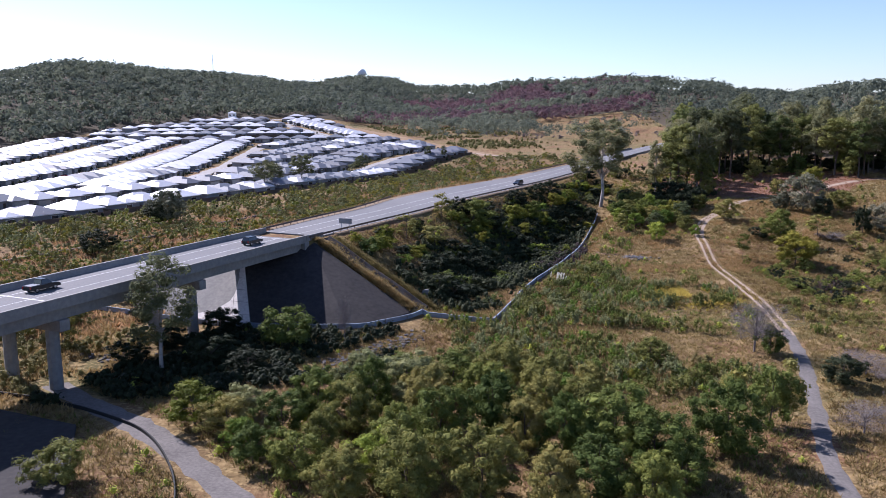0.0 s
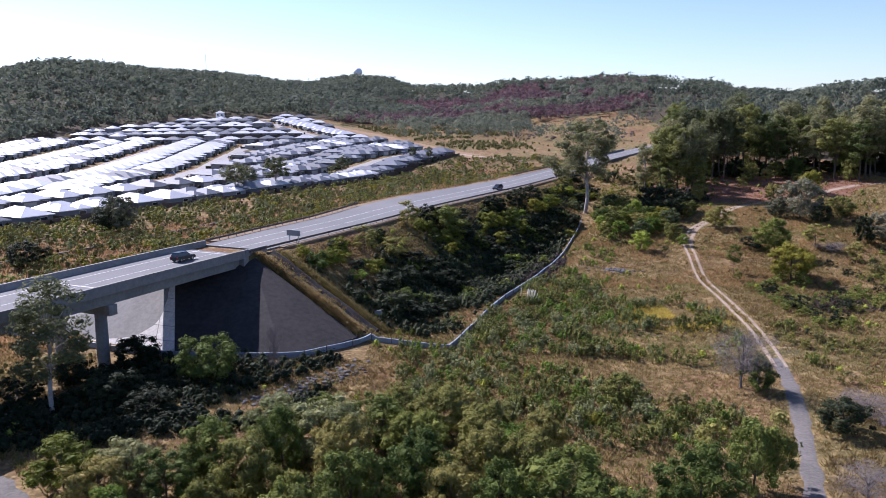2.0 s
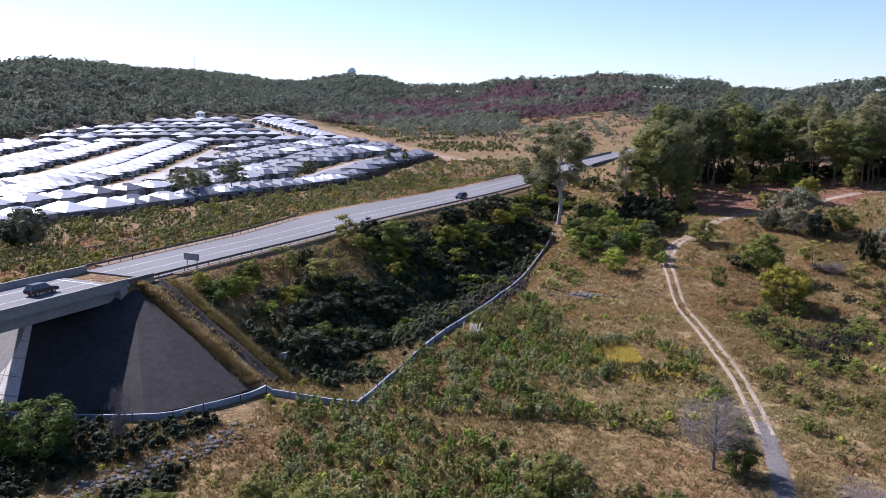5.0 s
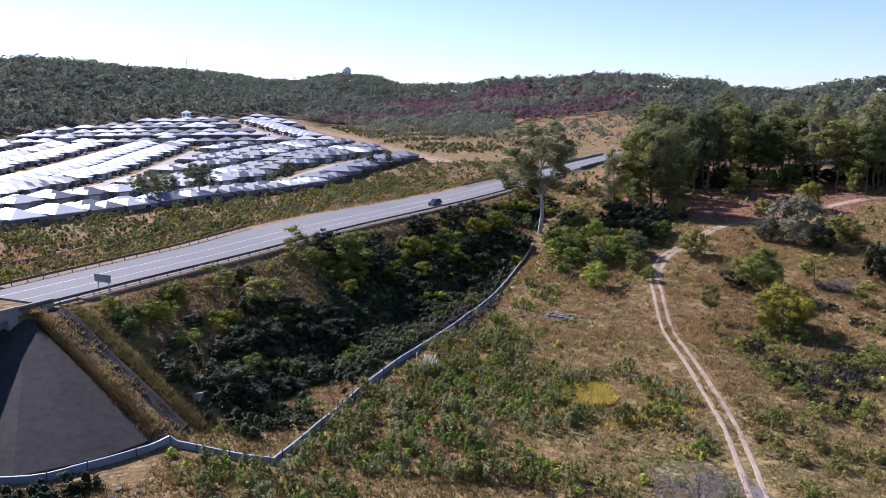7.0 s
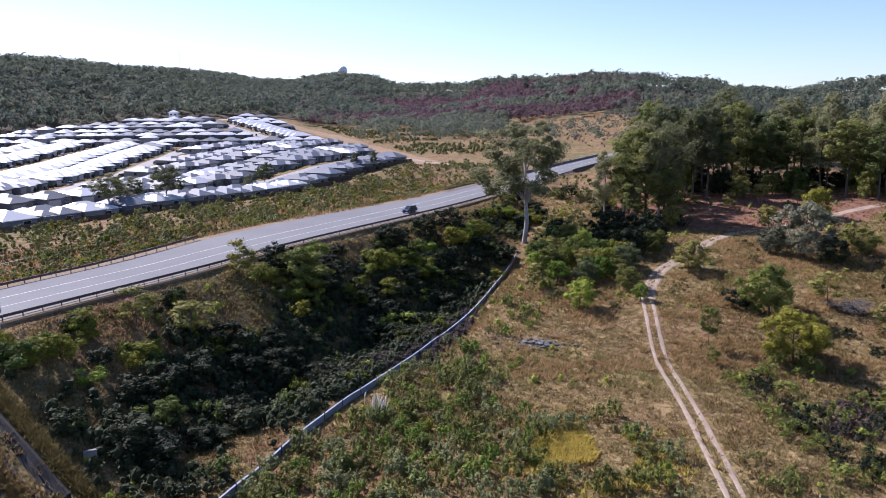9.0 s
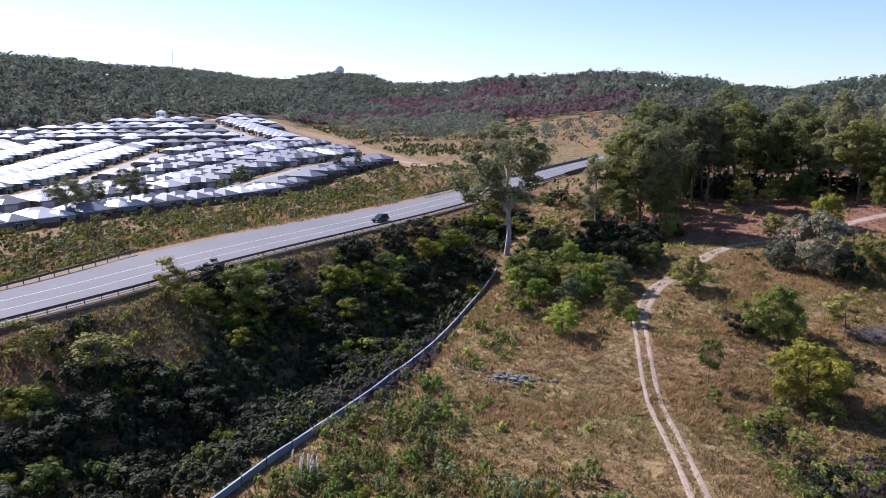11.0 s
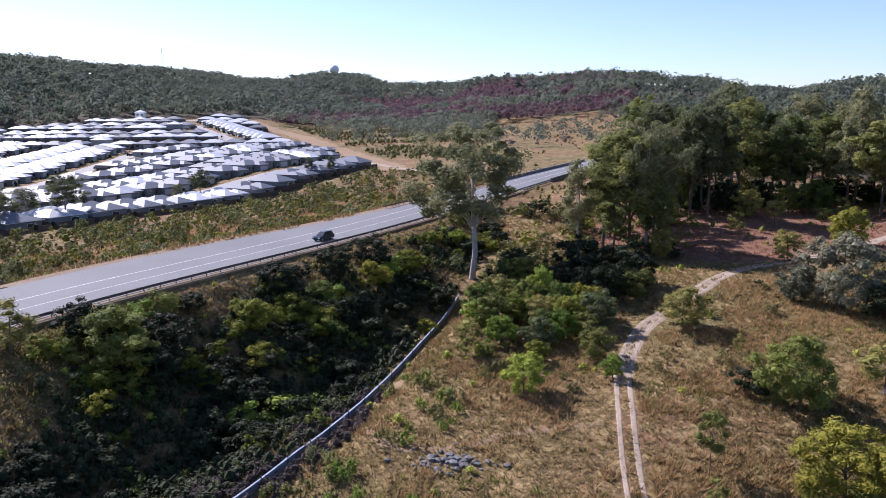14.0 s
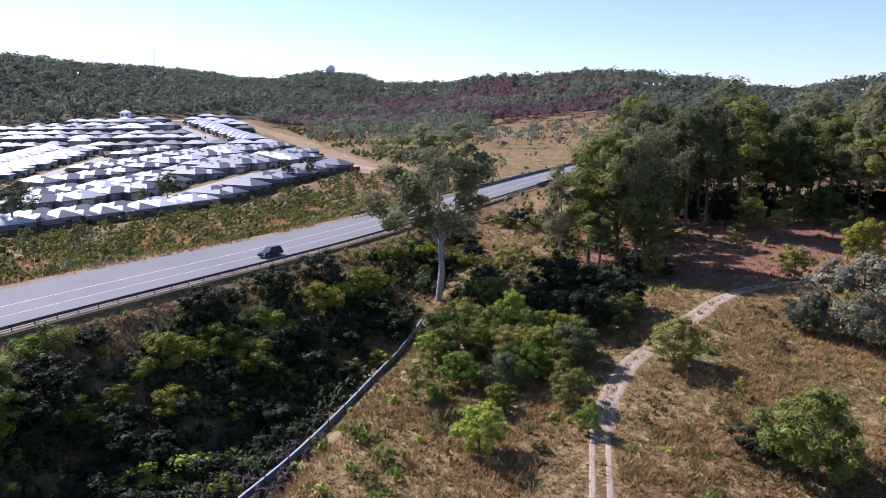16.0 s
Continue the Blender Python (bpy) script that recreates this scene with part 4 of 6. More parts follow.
def rounded_shrubs(name, x, y, low, high, mat, label, seed, upright=False, lumps=14, leaves=20, firm=1.0):
    """Rounded shrubs joined into one sheet, each built of leafy clumps; upright ones of feathery plumes."""
    r = np.random.default_rng(seed)
    out, size, ways, mids, inners = [], [], [], [], []
    ground_z = height(x, y)
    for i in range(len(x)):
        h = r.uniform(low, high)
        wide = h * r.uniform(0.62, 0.9)
        if upright:
            wide *= 0.82
        mid_, p, way, inner = crown_points(lumps, wide, h * (0.40 if upright else 0.52), np.array([0, 0, h * 0.5]), int(r.integers(1e6)), leaves, h * (0.15 if upright else 0.24), stretch=2.0 if upright else 0.75)
        out.append(p + np.array([x[i], y[i], ground_z[i]]))
        ways.append(way)
        mids.append(mid_ + np.array([x[i], y[i], ground_z[i]]))
        inners.append(inner)
        size.append(np.full(len(p), h * (0.088 if upright else 0.10)))
    v, f = leaf_cards(np.concatenate(out), np.concatenate(size), seed=seed, long=2.0, out=np.concatenate(ways), firm=firm, up=1.0 if upright else 0.4)
    v, f = joined([(v, f), hearts(np.concatenate(mids), np.concatenate(inners), seed, True)])
    return tagged(part(name, mesh_from(name, v, f, mat)), label, "shrubs", kind="stuff")


def shrub_stuff(name, x, y, low, high, cards, mat, label, seed):
    """Many small shrubs in one sheet: clumps of leaf sprays on the ground."""
    r = np.random.default_rng(seed)
    cards = int(cards * 1.45)
    h = r.uniform(low, high, len(x))
    q = r.normal(size=(len(x), cards, 3))
    q /= np.linalg.norm(q, axis=2)[..., None]
    q *= r.uniform(0.4, 1.0, (len(x), cards, 1))
    q[..., 2] = np.abs(q[..., 2]) * 0.9 + 0.08
    c = np.stack([x, y, height(x, y)], -1)
    pts = c[:, None] + q * np.stack([h * 0.68, h * 0.68, h], -1)[:, None]
    v, f = leaf_cards(pts.reshape(-1, 3), np.repeat(np.clip(h * 0.16, 0.16, 0.40), cards), up=0.4, seed=seed, out=q.reshape(-1, 3), firm=1.2)
    v, f = joined([(v, f), hearts(c + np.stack([h * 0, h * 0, h * 0.42], -1), h[:, None] * np.array([0.28, 0.28, 0.36]), seed)])
    return tagged(part(name, mesh_from(name, v, f, mat)), label, "shrubs", kind="stuff")


EDGE = lambda x, y: (x + 62) * -0.883 + (y - 354) * 0.47
x, y, d, fd, r = scatter(13000, -150, 70, 120, 490, lambda x, y, d: (d < -17 - bay(y + 8)) & (d > -115) & (EDGE(x, y) < -6) & (wave(x, y, 12) + 0.6 * wave(x, y, 4) > -0.9), 31)
k = r.random(len(x)) + 0.35 * wave(x + 90, y, 9)
tall_, mid = k > 0.62, (k > 0.20) & (k <= 0.62)
thick = np.flatnonzero(tall_)[:: max(1, int(tall_.sum() // 1450))]
mix = thick * 7919 % 100
for j, (leaf_, lo_, hi_, words) in enumerate(((LEAF_HEATH, 0, 46, "rounded olive heath shrubs beside the estate"), (LEAF_GREEN, 46, 64, "rounded mid-green heath shrubs beside the estate"), (LEAF_WATTLE, 64, 84, "rounded yellow-olive heath shrubs beside the estate"), (LEAF_SOFT, 84, 100, "rounded grey-green heath shrubs beside the estate"))):
    mine = thick[(mix >= lo_) & (mix < hi_)]
    rounded_shrubs("heath", x[mine], y[mine], 1.5, 3.8, leaf_, words, 60 + j, lumps=9, leaves=14, firm=2.2)
shrub_stuff("heath", x[mid], y[mid], 1.1, 2.4, 15, LEAF_HEATH, "olive heath shrubs between the road and the estate", 31)
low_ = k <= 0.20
# Dark leaves here imitate the shaded gaps of the heath.
shrub_stuff("heath", x[low_][::2], y[low_][::2], 0.8, 1.7, 16, LEAF_DARK, "low undergrowth, dark for the shade between heath shrubs", 55)
x, y, d, fd, r = scatter(900, -150, 70, 120, 470, lambda x, y, d: (d < -19) & (d > -110) & (EDGE(x, y) < -8) & (wave(x, y, 9) > 0.25), 32)
shrub_stuff("heath", x, y, 1.6, 3.6, 36, LEAF_YELLOW, "yellow-green heath shrubs beside the road", 32)
x, y, d, fd, r = scatter(42000, -120, 80, 165, 430, lambda x, y, d: (d < -9.5 - bay(y + 6)) & (d > -21), 56)
grass_rows = (x, y)
rounded_shrubs("low_shrubs", GULLY[0][::2], GULLY[1][::2], 1.6, 4.4, LEAF_HEATH, "olive shrubs in the gully below the gum trees", 65)
rounded_shrubs("low_shrubs", GULLY[0][1::4], GULLY[1][1::4], 1.6, 4.4, LEAF_DARK, "dark shrubs in the gully below the gum trees", 66)
rounded_shrubs("low_shrubs", GULLY[0][3::4], GULLY[1][3::4], 1.6, 4.0, LEAF_YELLOW, "yellow-green shrubs in the gully", 67)
x, y, d, fd, r = scatter(900, -75, 150, 62, 290, lambda x, y, d: (d > 9) & (wave(x, y, 13) > -0.1), 33)
shrub_stuff("low_shrubs", x, y, 0.6, 1.7, 34, LEAF_BRIGHT, "small bright green herbs and seedlings in the grass", 33)
part_of = np.random.default_rng(9).random(len(VALLEY[0]))
for j, (leaf_, lo_, hi_, low_h, high_h, words) in enumerate(((LEAF_OLIVE, 0.0, 0.32, 1.2, 3.0, "rounded olive shrubs on the valley floor"), (LEAF_SOFT, 0.32, 0.62, 1.2, 2.8, "rounded grey-green shrubs on the valley floor"),
                                                             (LEAF_BRIGHT, 0.62, 0.80, 1.0, 2.4, "bright green shrubs on the valley floor"), (LEAF_GREEN, 0.80, 0.92, 1.0, 2.4, "mid-green feathery shrubs on the valley floor"))):
    pick = (part_of >= lo_) & (part_of < hi_)
    rounded_shrubs("low_shrubs", VALLEY[0][pick], VALLEY[1][pick], low_h, high_h, leaf_, words, 70 + j, upright=True, lumps=13, leaves=18)
x, y, d, fd, r = scatter(900, 12, 78, 160, 238, lambda x, y, d: (fd_of(x, y) > 1.8) & (fd_of(x, y) < 17) & (wave(x + 11, y, 7) > 0.0), 71)
rounded_shrubs("low_shrubs", x[:45], y[:45], 0.8, 2.0, LEAF_BRIGHT, "bright green shrubs in the grass beside the drain", 71, upright=True)
rounded_shrubs("low_shrubs", x[45:110], y[45:110], 0.8, 2.2, LEAF_HEATH, "olive shrubs in the grass beside the drain", 72, upright=True)
x, y, d, fd, r = scatter(500, 80, 140, 165, 262, lambda x, y, d: wave(x + 5, y + 60, 11) > 0.2, 73)
rounded_shrubs("low_shrubs", x[:60], y[:60], 0.8, 2.2, LEAF_HEATH, "olive shrubs on the grassy slope", 73)
rounded_shrubs("low_shrubs", x[60:90], y[60:90], 0.7, 1.8, LEAF_DARK, "dark low shrubs on the grassy slope", 74)
x, y, d, fd, r = scatter(500, 78, 128, 158, 198, lambda x, y, d: wave(x + 9, y, 7) > -0.1, 75)
first = apart(x, y, 2.2)[:150]
rounded_shrubs("low_shrubs", x[first][::2], y[first][::2], 1.0, 2.6, LEAF_GREEN, "mid-green shrubs below the wattle on the slope", 75)
# These dark shrubs also fill in for the shadow that the wattle casts.
rounded_shrubs("low_shrubs", x[first][1::2], y[first][1::2], 0.9, 2.2, LEAF_DARK, "dark shrubs below the wattle, also standing for its shadow", 76)
x, y, d, fd, r = scatter(2600, 64, 150, 95, 205, lambda x, y, d: (wave(x, y + 31, 17) + 0.4 * wave(x, y, 4) > -0.1 + 0.6 * (y > 185)), 39)
rounded_shrubs("low_shrubs", x[::4], y[::4], 0.9, 2.2, LEAF_OLIVE, "yellow-green feathery shrubs beside the track", 39, upright=True)
rounded_shrubs("low_shrubs", x[1::5], y[1::5], 0.9, 2.0, LEAF_HEATH, "olive shrubs beside the track", 68)
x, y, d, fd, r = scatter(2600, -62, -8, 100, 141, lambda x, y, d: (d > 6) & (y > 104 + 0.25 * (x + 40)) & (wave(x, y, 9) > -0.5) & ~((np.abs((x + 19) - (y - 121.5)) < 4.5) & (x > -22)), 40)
# Dark creek foliage, its colour also holding the shadow of the bridge.
shrub_stuff("low_shrubs", x, y, 0.6, 2.2, 26, LEAF_DARK, "dark creek-side undergrowth, darkened further for the bridge shadow", 40)
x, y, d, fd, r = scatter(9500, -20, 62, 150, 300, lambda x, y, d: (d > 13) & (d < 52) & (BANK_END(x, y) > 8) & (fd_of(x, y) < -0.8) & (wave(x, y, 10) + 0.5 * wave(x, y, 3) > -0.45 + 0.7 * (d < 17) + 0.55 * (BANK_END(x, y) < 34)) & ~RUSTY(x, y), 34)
# Fewer light shrubs further down, where dark colour stands in for shade.
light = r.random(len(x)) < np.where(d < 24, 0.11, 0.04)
rounded_shrubs("low_shrubs", x[light][::3], y[light][::3], 1.2, 3.0, LEAF_GREEN, "rounded green shrubs standing out of the shaded bank", 29)
rounded_shrubs("low_shrubs", x[light][1::3], y[light][1::3], 1.2, 2.8, LEAF_YELLOW, "rounded yellow-green shrubs standing out of the shaded bank", 28)
rounded_shrubs("low_shrubs", x[light][2::3], y[light][2::3], 1.0, 2.4, LEAF_SOFT, "grey-green shrubs standing out of the shaded bank", 27)
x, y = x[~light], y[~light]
shrub_stuff("low_shrubs", x, y, 0.7, 2.2, 26, LEAF_DARK, "undergrowth on the bank, its dark colour standing for shade", 34)
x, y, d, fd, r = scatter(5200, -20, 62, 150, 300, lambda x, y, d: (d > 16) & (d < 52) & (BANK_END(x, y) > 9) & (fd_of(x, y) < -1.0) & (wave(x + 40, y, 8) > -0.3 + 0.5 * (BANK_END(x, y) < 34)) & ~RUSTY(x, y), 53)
# Near-black filler paints the shade in the gaps between the bank's shrubs.
shrub_stuff("low_shrubs", x, y, 1.2, 2.6, 20, LEAF_DARK, "brush filling the bank, near black for shade between shrubs", 53)
x, y, d, fd, r = scatter(1500, 20, 330, 430, 1000, lambda x, y, d: (wave(x, y, 35) > 0.15) & (np.abs(d) > 12), 35)
shrub_stuff("heath", x, y, 1.2, 3.0, 18, LEAF_HEATH, "scattered low shrubs on the far dry field", 35)
x, y, d, fd, r = scatter(900, -25, 160, 255, 420, lambda x, y, d: (d > 10) & (wave(x, y, 20) > 0.0), 36)
shrub_stuff("low_shrubs", x, y, 0.8, 2.4, 22, LEAF_OLIVE, "undergrowth below the trees of the wood", 36)
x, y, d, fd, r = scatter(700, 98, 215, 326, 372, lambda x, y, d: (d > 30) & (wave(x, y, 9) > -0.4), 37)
# Real understorey, kept near black so it also paints shade under the canopy.
shrub_stuff("low_shrubs", x, y, 1.6, 4.2, 24, LEAF_DARK, "dark undergrowth between trunks, also standing for canopy shade", 37)


x, y, d, fd, r = scatter(900, -90, -44, 104, 152, lambda x, y, d: (wave(x, y, 8) > 0.0), 48)
shrub_stuff("low_shrubs", x, y, 0.6, 2.0, 30, LEAF_HEATH, "green and brown shrubs below the bridge", 48)
x, y, d, fd, r = scatter(2600, -110, 70, 560, 860, lambda x, y, d: (u_of(x, y) > -0.10 - 0.06 * (y > 700)) & (x > np.interp(y, [490, 560, 740, 900], [40, 20, -45, -100])) & (wave(x, y, 30) > -0.1), 49)
shrub_stuff("heath", x, y, 1.5, 4.0, 20, LEAF_HEATH, "low green shrubs beyond the estate", 49)


# ---- grass ----
def grass(name, x, y, low, high, blades, mat, label, seed, width=0.10, spread=0.20):
    """Tussocks: blades that fan out from each plan point and arch over."""
    r = np.random.default_rng(seed)
    n = len(x)
    h = r.uniform(low, high, (n, 1)) * r.uniform(0.6, 1.15, (n, blades))
    a = r.uniform(0, 2 * np.pi, (n, blades))
    out = r.uniform(0.2, 1.0, (n, blades))
    px = x[:, None] + np.cos(a) * out * spread
    py = y[:, None] + np.sin(a) * out * spread
    pz = np.broadcast_to(height(x, y)[:, None], px.shape) - 0.05
    lx, ly = np.cos(a) * out * h * 1.25, np.sin(a) * out * h * 1.25 + r.normal(0, 0.15, (n, blades)) * h
    t = a + r.normal(0, 0.6, (n, blades)) + np.pi / 2
    w = width * r.uniform(0.7, 1.5, (n, blades))
    v = np.stack([np.stack([px - np.cos(t) * w, py - np.sin(t) * w, pz], -1), np.stack([px + np.cos(t) * w, py + np.sin(t) * w, pz], -1), np.stack([px + lx, py + ly, pz + h], -1)], 2).reshape(-1, 3)
    f = np.arange(len(v)).reshape(-1, 3)
    return tagged(part(name, mesh_from(name, v, f, mat)), label, "grass", kind="stuff")


FACED = lambda x, y: (BANK_END(x, y) > -0.5) | (y < 140) | (x > -4)
x, y, d, fd, r = scatter(120000, -75, 140, 66, 240, lambda x, y, d: (d > 9) & FACED(x, y) & (wave(x, y, 9) + 0.5 * wave(x, y, 2.5) > -0.95), 41, 1.6)
grass("dry_grass", x, y, 0.22, 0.60, 5, GRASS, "tall dry straw-coloured tussock grass", 41, 0.075, 0.45)
x, y, d, fd, r = scatter(24000, 10, 175, 240, 330, lambda x, y, d: (d > 9) & (wave(x, y, 9) > -0.6) & (((x - 124) / 42) ** 2 + ((y - 306) / 30) ** 2 > 0.9 + 0.4 * wave(x, y, 5)), 42, 1.6)
grass("dry_grass", x, y, 0.3, 0.75, 5, GRASS, "dry brown grass on the upper slope", 42, 0.11)
x, y, d, fd, r = scatter(17000, -75, 140, 62, 240, lambda x, y, d: (d > 9) & FACED(x, y) & (wave(x, y, 13) > 0.0), 43)
grass("green_grass", x, y, 0.4, 0.9, 5, GRASS_GREEN, "green grass between the shrubs", 43)
x, y, d, fd, r = scatter(40000, -75, 150, 62, 260, lambda x, y, d: (d > 9) & FACED(x, y) & ((wave(x + 20, y, 16) + 0.4 * wave(x, y, 4) > 0.05) | (d < 16) | RUSTY(x, y)), 47, 1.9)
grass("rust_grass", x, y, 0.4, 0.9, 6, GRASS_RUST, "tall rust-brown seeding grass", 47, 0.075, 0.35)
x, y, d, fd, r = scatter(16000, 36, 135, 190, 262, lambda x, y, d: (fd_of(x, y) > 1.5) & (wave(x, y, 7) + 0.5 * wave(x, y, 3) > 0.1), 58, 1.9)
grass("dry_grass", x, y, 0.45, 0.95, 7, GRASS, "long orange-straw tussocks on the slope above the drain", 58, 0.08, 0.35)
x, y, d, fd, r = scatter(5200, 0, 140, 100, 262, lambda x, y, d: (d > 9) & (fd_of(x, y) > 1.5) & (wave(x, y, 8) + 0.5 * wave(x, y, 3) > -0.1) & ~GOLDEN(x, y), 86, 2.2)
first = apart(x, y, 1.5)
x, y = x[first], y[first]
shrub_stuff("tussocks", x[::3], y[::3], 0.4, 0.9, 14, GRASS, "rounded straw-coloured tussocks of dry grass", 86)
shrub_stuff("tussocks", x[1::3], y[1::3], 0.4, 1.0, 14, GRASS_RUST, "rounded rust-brown tussocks of dry grass", 87)
x, y, d, fd, r = scatter(2600, 84, 166, 276, 336, lambda x, y, d: ((x - 124) / 42) ** 2 + ((y - 306) / 30) ** 2 < 1, 69, 1.9)
grass("rust_grass", x, y, 0.25, 0.7, 6, GRASS_RUST, "sparse rust-brown grass on the red ground before the wood", 69, 0.10, 0.45)
x, y, d, fd, r = scatter(12000, -110, -46, 98, 175, lambda x, y, d: (wave(x, y, 7) > -0.5), 46)
grass("dry_grass", x, y, 0.4, 1.0, 6, GRASS, "dry orange grass beyond the bridge", 46, 0.08)
grass("rust_grass", grass_rows[0], grass_rows[1], 0.7, 1.5, 5, GRASS_RUST, "tall rust-brown grass along the road verge", 44, 0.13, 0.5)
x, y, d, fd, r = scatter(40000, -130, 70, 130, 450, lambda x, y, d: (d < -10 - bay(y + 6)) & (d > -75) & (EDGE(x, y) < -4), 59)
grass("dry_grass", x, y, 0.6, 1.5, 4, GRASS, "dry rust-brown grass between the heath shrubs", 59, 0.16, 0.4)
r = np.random.default_rng(45)
x, y = 52.5 + r.normal(0, 3.8, 3000), 164.5 + r.normal(0, 4.4, 3000)
ok = (wave(x, y, 5) > -0.35)
x, y = x[ok], y[ok]
grass("golden_grass", x, y, 0.4, 0.8, 5, GRASS_GOLD, "bright golden-yellow patch of grass", 45, 0.12)


# ---- woods ----
def far_woods(name, n, box_, leaf, label, seed, keep, size=(7, 14), cards=26, spray=0.2):
    r = np.random.default_rng(seed)
    x, y = r.uniform(box_[0], box_[1], n), r.uniform(box_[2], box_[3], n)
    ok = keep(x, y)
    x, y = x[ok], y[ok]
    z = height(x, y)
    hgt = r.uniform(*size, len(x))
    lobes = 6                                        # each crown is a handful of leafy lumps
    per = max(3, cards // lobes)
    p = r.normal(size=(len(x), lobes, 3))
    p /= np.linalg.norm(p, axis=2)[..., None]
    p *= r.uniform(0.35, 1.0, (len(x), lobes, 1))
    p[..., 2] = np.maximum(p[..., 2], -0.6)
    c = np.stack([x, y, z + hgt * 0.50], -1)[:, None] + p * np.stack([hgt * 0.29, hgt * 0.29, hgt * 0.30], -1)[:, None]
    q = r.normal(size=(len(x), lobes, per, 3))
    q /= np.linalg.norm(q, axis=3)[..., None]
    q[..., 2] = np.abs(q[..., 2]) * 0.8 - 0.15
    pts = c[:, :, None] + q * (hgt[:, None] * r.uniform(0.14, 0.24, (len(x), lobes)))[:, :, None, None]
    v, f = leaf_cards(pts.reshape(-1, 3), np.repeat(hgt * spray, lobes * per), up=0.25, seed=seed, long=1.4, out=(q + 0.7 * p[:, :, None]).reshape(-1, 3), firm=2.6)
    return tagged(part(name, mesh_from(name, v, f, leaf)), label, "woodland", kind="stuff")


def crest_of(u):
    return np.interp(u, [-0.6, -0.3, -0.17, 0.0, 0.1, 0.3, 0.38, 0.46, 0.6], [1250, 1500, 1960, 1750, 1350, 1250, 1900, 1500, 1000]) + 60


def by_dome(x, y):
    """True on the bare hilltop round the radar dome."""
    return (np.abs(x + 0.1014 * y) < 24) & (y > 1640)


far_woods("far_woods", 15000, (-1100, -60, 600, 2000), LEAF_FAR, "dense eucalypt woodland on the hill behind the estate", 3,
          lambda x, y: (u_of(x, y) > -0.66) & (u_of(x, y) < -0.05) & ~by_dome(x, y) & (np.hypot(x, y) > np.interp(u_of(x, y), [-0.6, -0.3, -0.22, -0.15, -0.05], [640, 880, 908, 940, 950])) & (np.hypot(x, y) < crest_of(u_of(x, y))), cards=44, size=(11, 25), spray=0.13)
far_woods("far_woods", 9500, (-90, 1100, 430, 2000), LEAF_FAR, "dense eucalypt woodland on the far ridge", 4,
          lambda x, y: (u_of(x, y) > -0.05) & (u_of(x, y) < 0.66) & (np.hypot(x, y) > np.interp(u_of(x, y), [-0.05, 0.1, 0.25, 0.33, 0.4, 0.5], [1150, 1150, 950, 620, 480, 420])) & (np.hypot(x, y) < crest_of(u_of(x, y))), cards=44, size=(11, 23), spray=0.13)
BURNT = lambda x, y: (u_of(x, y) > -0.13) & (u_of(x, y) < 0.26) & (np.hypot(x, y) > 870) & (np.hypot(x, y) < 1220)
far_woods("burnt_woods", 4400, (-160, 330, 820, 1250), LEAF_RED, "fire-scorched woodland with red-brown leaves", 5,
          lambda x, y: BURNT(x, y) & (wave(x, y, 60) > -0.05), cards=44, size=(9, 17), spray=0.13)
far_woods("far_woods", 3600, (-160, 330, 820, 1250), LEAF_FAR, "green eucalypts among the scorched trees", 10,
          lambda x, y: BURNT(x, y) & (wave(x, y, 60) < 0.05), cards=44, size=(10, 19), spray=0.13)
far_woods("burnt_woods", 260, (-20, 230, 640, 830), TWIG, "low grey leafless scrub on the dry field", 11,
          lambda x, y: (u_of(x, y) > 0.02) & (np.abs(nearest(ROAD, x, y)[0]) > 25) & (wave(x + 33, y, 45) > 0.15), cards=90, size=(4, 8), spray=0.10)
far_woods("far_woods", 380, (100, 330, 352, 500), LEAF_GUM, "tall eucalypt wood behind the slope", 6,
          lambda x, y: (nearest(ROAD, x, y)[0] > 40) & (u_of(x, y) < 0.75), cards=190, size=(18, 26), spray=0.05)

far_woods("far_woods", 260, (-30, 260, 640, 900), LEAF_FAR, "scattered eucalypts on the far dry field", 7,
          lambda x, y: (u_of(x, y) > -0.06) & (nearest(ROAD, x, y)[0] < -30) & (wave(x, y, 70) > 0.0), cards=60, size=(9, 17), spray=0.09)
far_woods("far_woods", 420, (-130, 90, 690, 960), LEAF_FAR, "tall eucalypts along the edge of the dry field", 9,
          lambda x, y: (x > np.interp(y, [690, 740, 900, 960], [-10, -30, -95, -110])) & (wave(x + 15, y, 40) > -0.1), cards=60, size=(11, 19), spray=0.09)

# ---- the housing estate ----
ROOF_WHITE = material("pale_roof", (0.57, 0.57, 0.59), 0.38, 0.5, var=0.15, scales=(0.2, 2.0), each=0.12)
ROOF_GREY = material("grey_roof", (0.115, 0.128, 0.160), 0.60, 0.25, var=0.2, scales=(0.2, 2.0), each=0.15)
ROOF_DARK = material("slate_roof", (0.085, 0.095, 0.12), 0.60, 0.25, var=0.2, scales=(0.2, 2.0), each=0.2)
RENDER_WALL = material("pale_rendered_wall", (0.22, 0.218, 0.22), 0.85, 0.2, var=0.15, scales=(0.3, 3), each=0.25)
TRIM = material("white_trim", (0.75, 0.75, 0.74), 0.5, 0.4, var=0.1)
GARAGE = material("garage_door_paint", (0.42, 0.40, 0.37), 0.5, 0.4, var=0.15, each=0.35)
GLASS = material("dark_window_glass", (0.03, 0.035, 0.04), 0.08, 0.8, var=0.2)
TIMBER = material("brown_paling_fence", (0.12, 0.088, 0.07), 0.85, 0.2, scales=(0.4, 5), tint=(0.09, 0.07, 0.055), each=0.2)
STREET = material("estate_street", (0.28, 0.265, 0.25), 0.8, 0.3, scales=(0.1, 2), tint=(0.21, 0.20, 0.19))


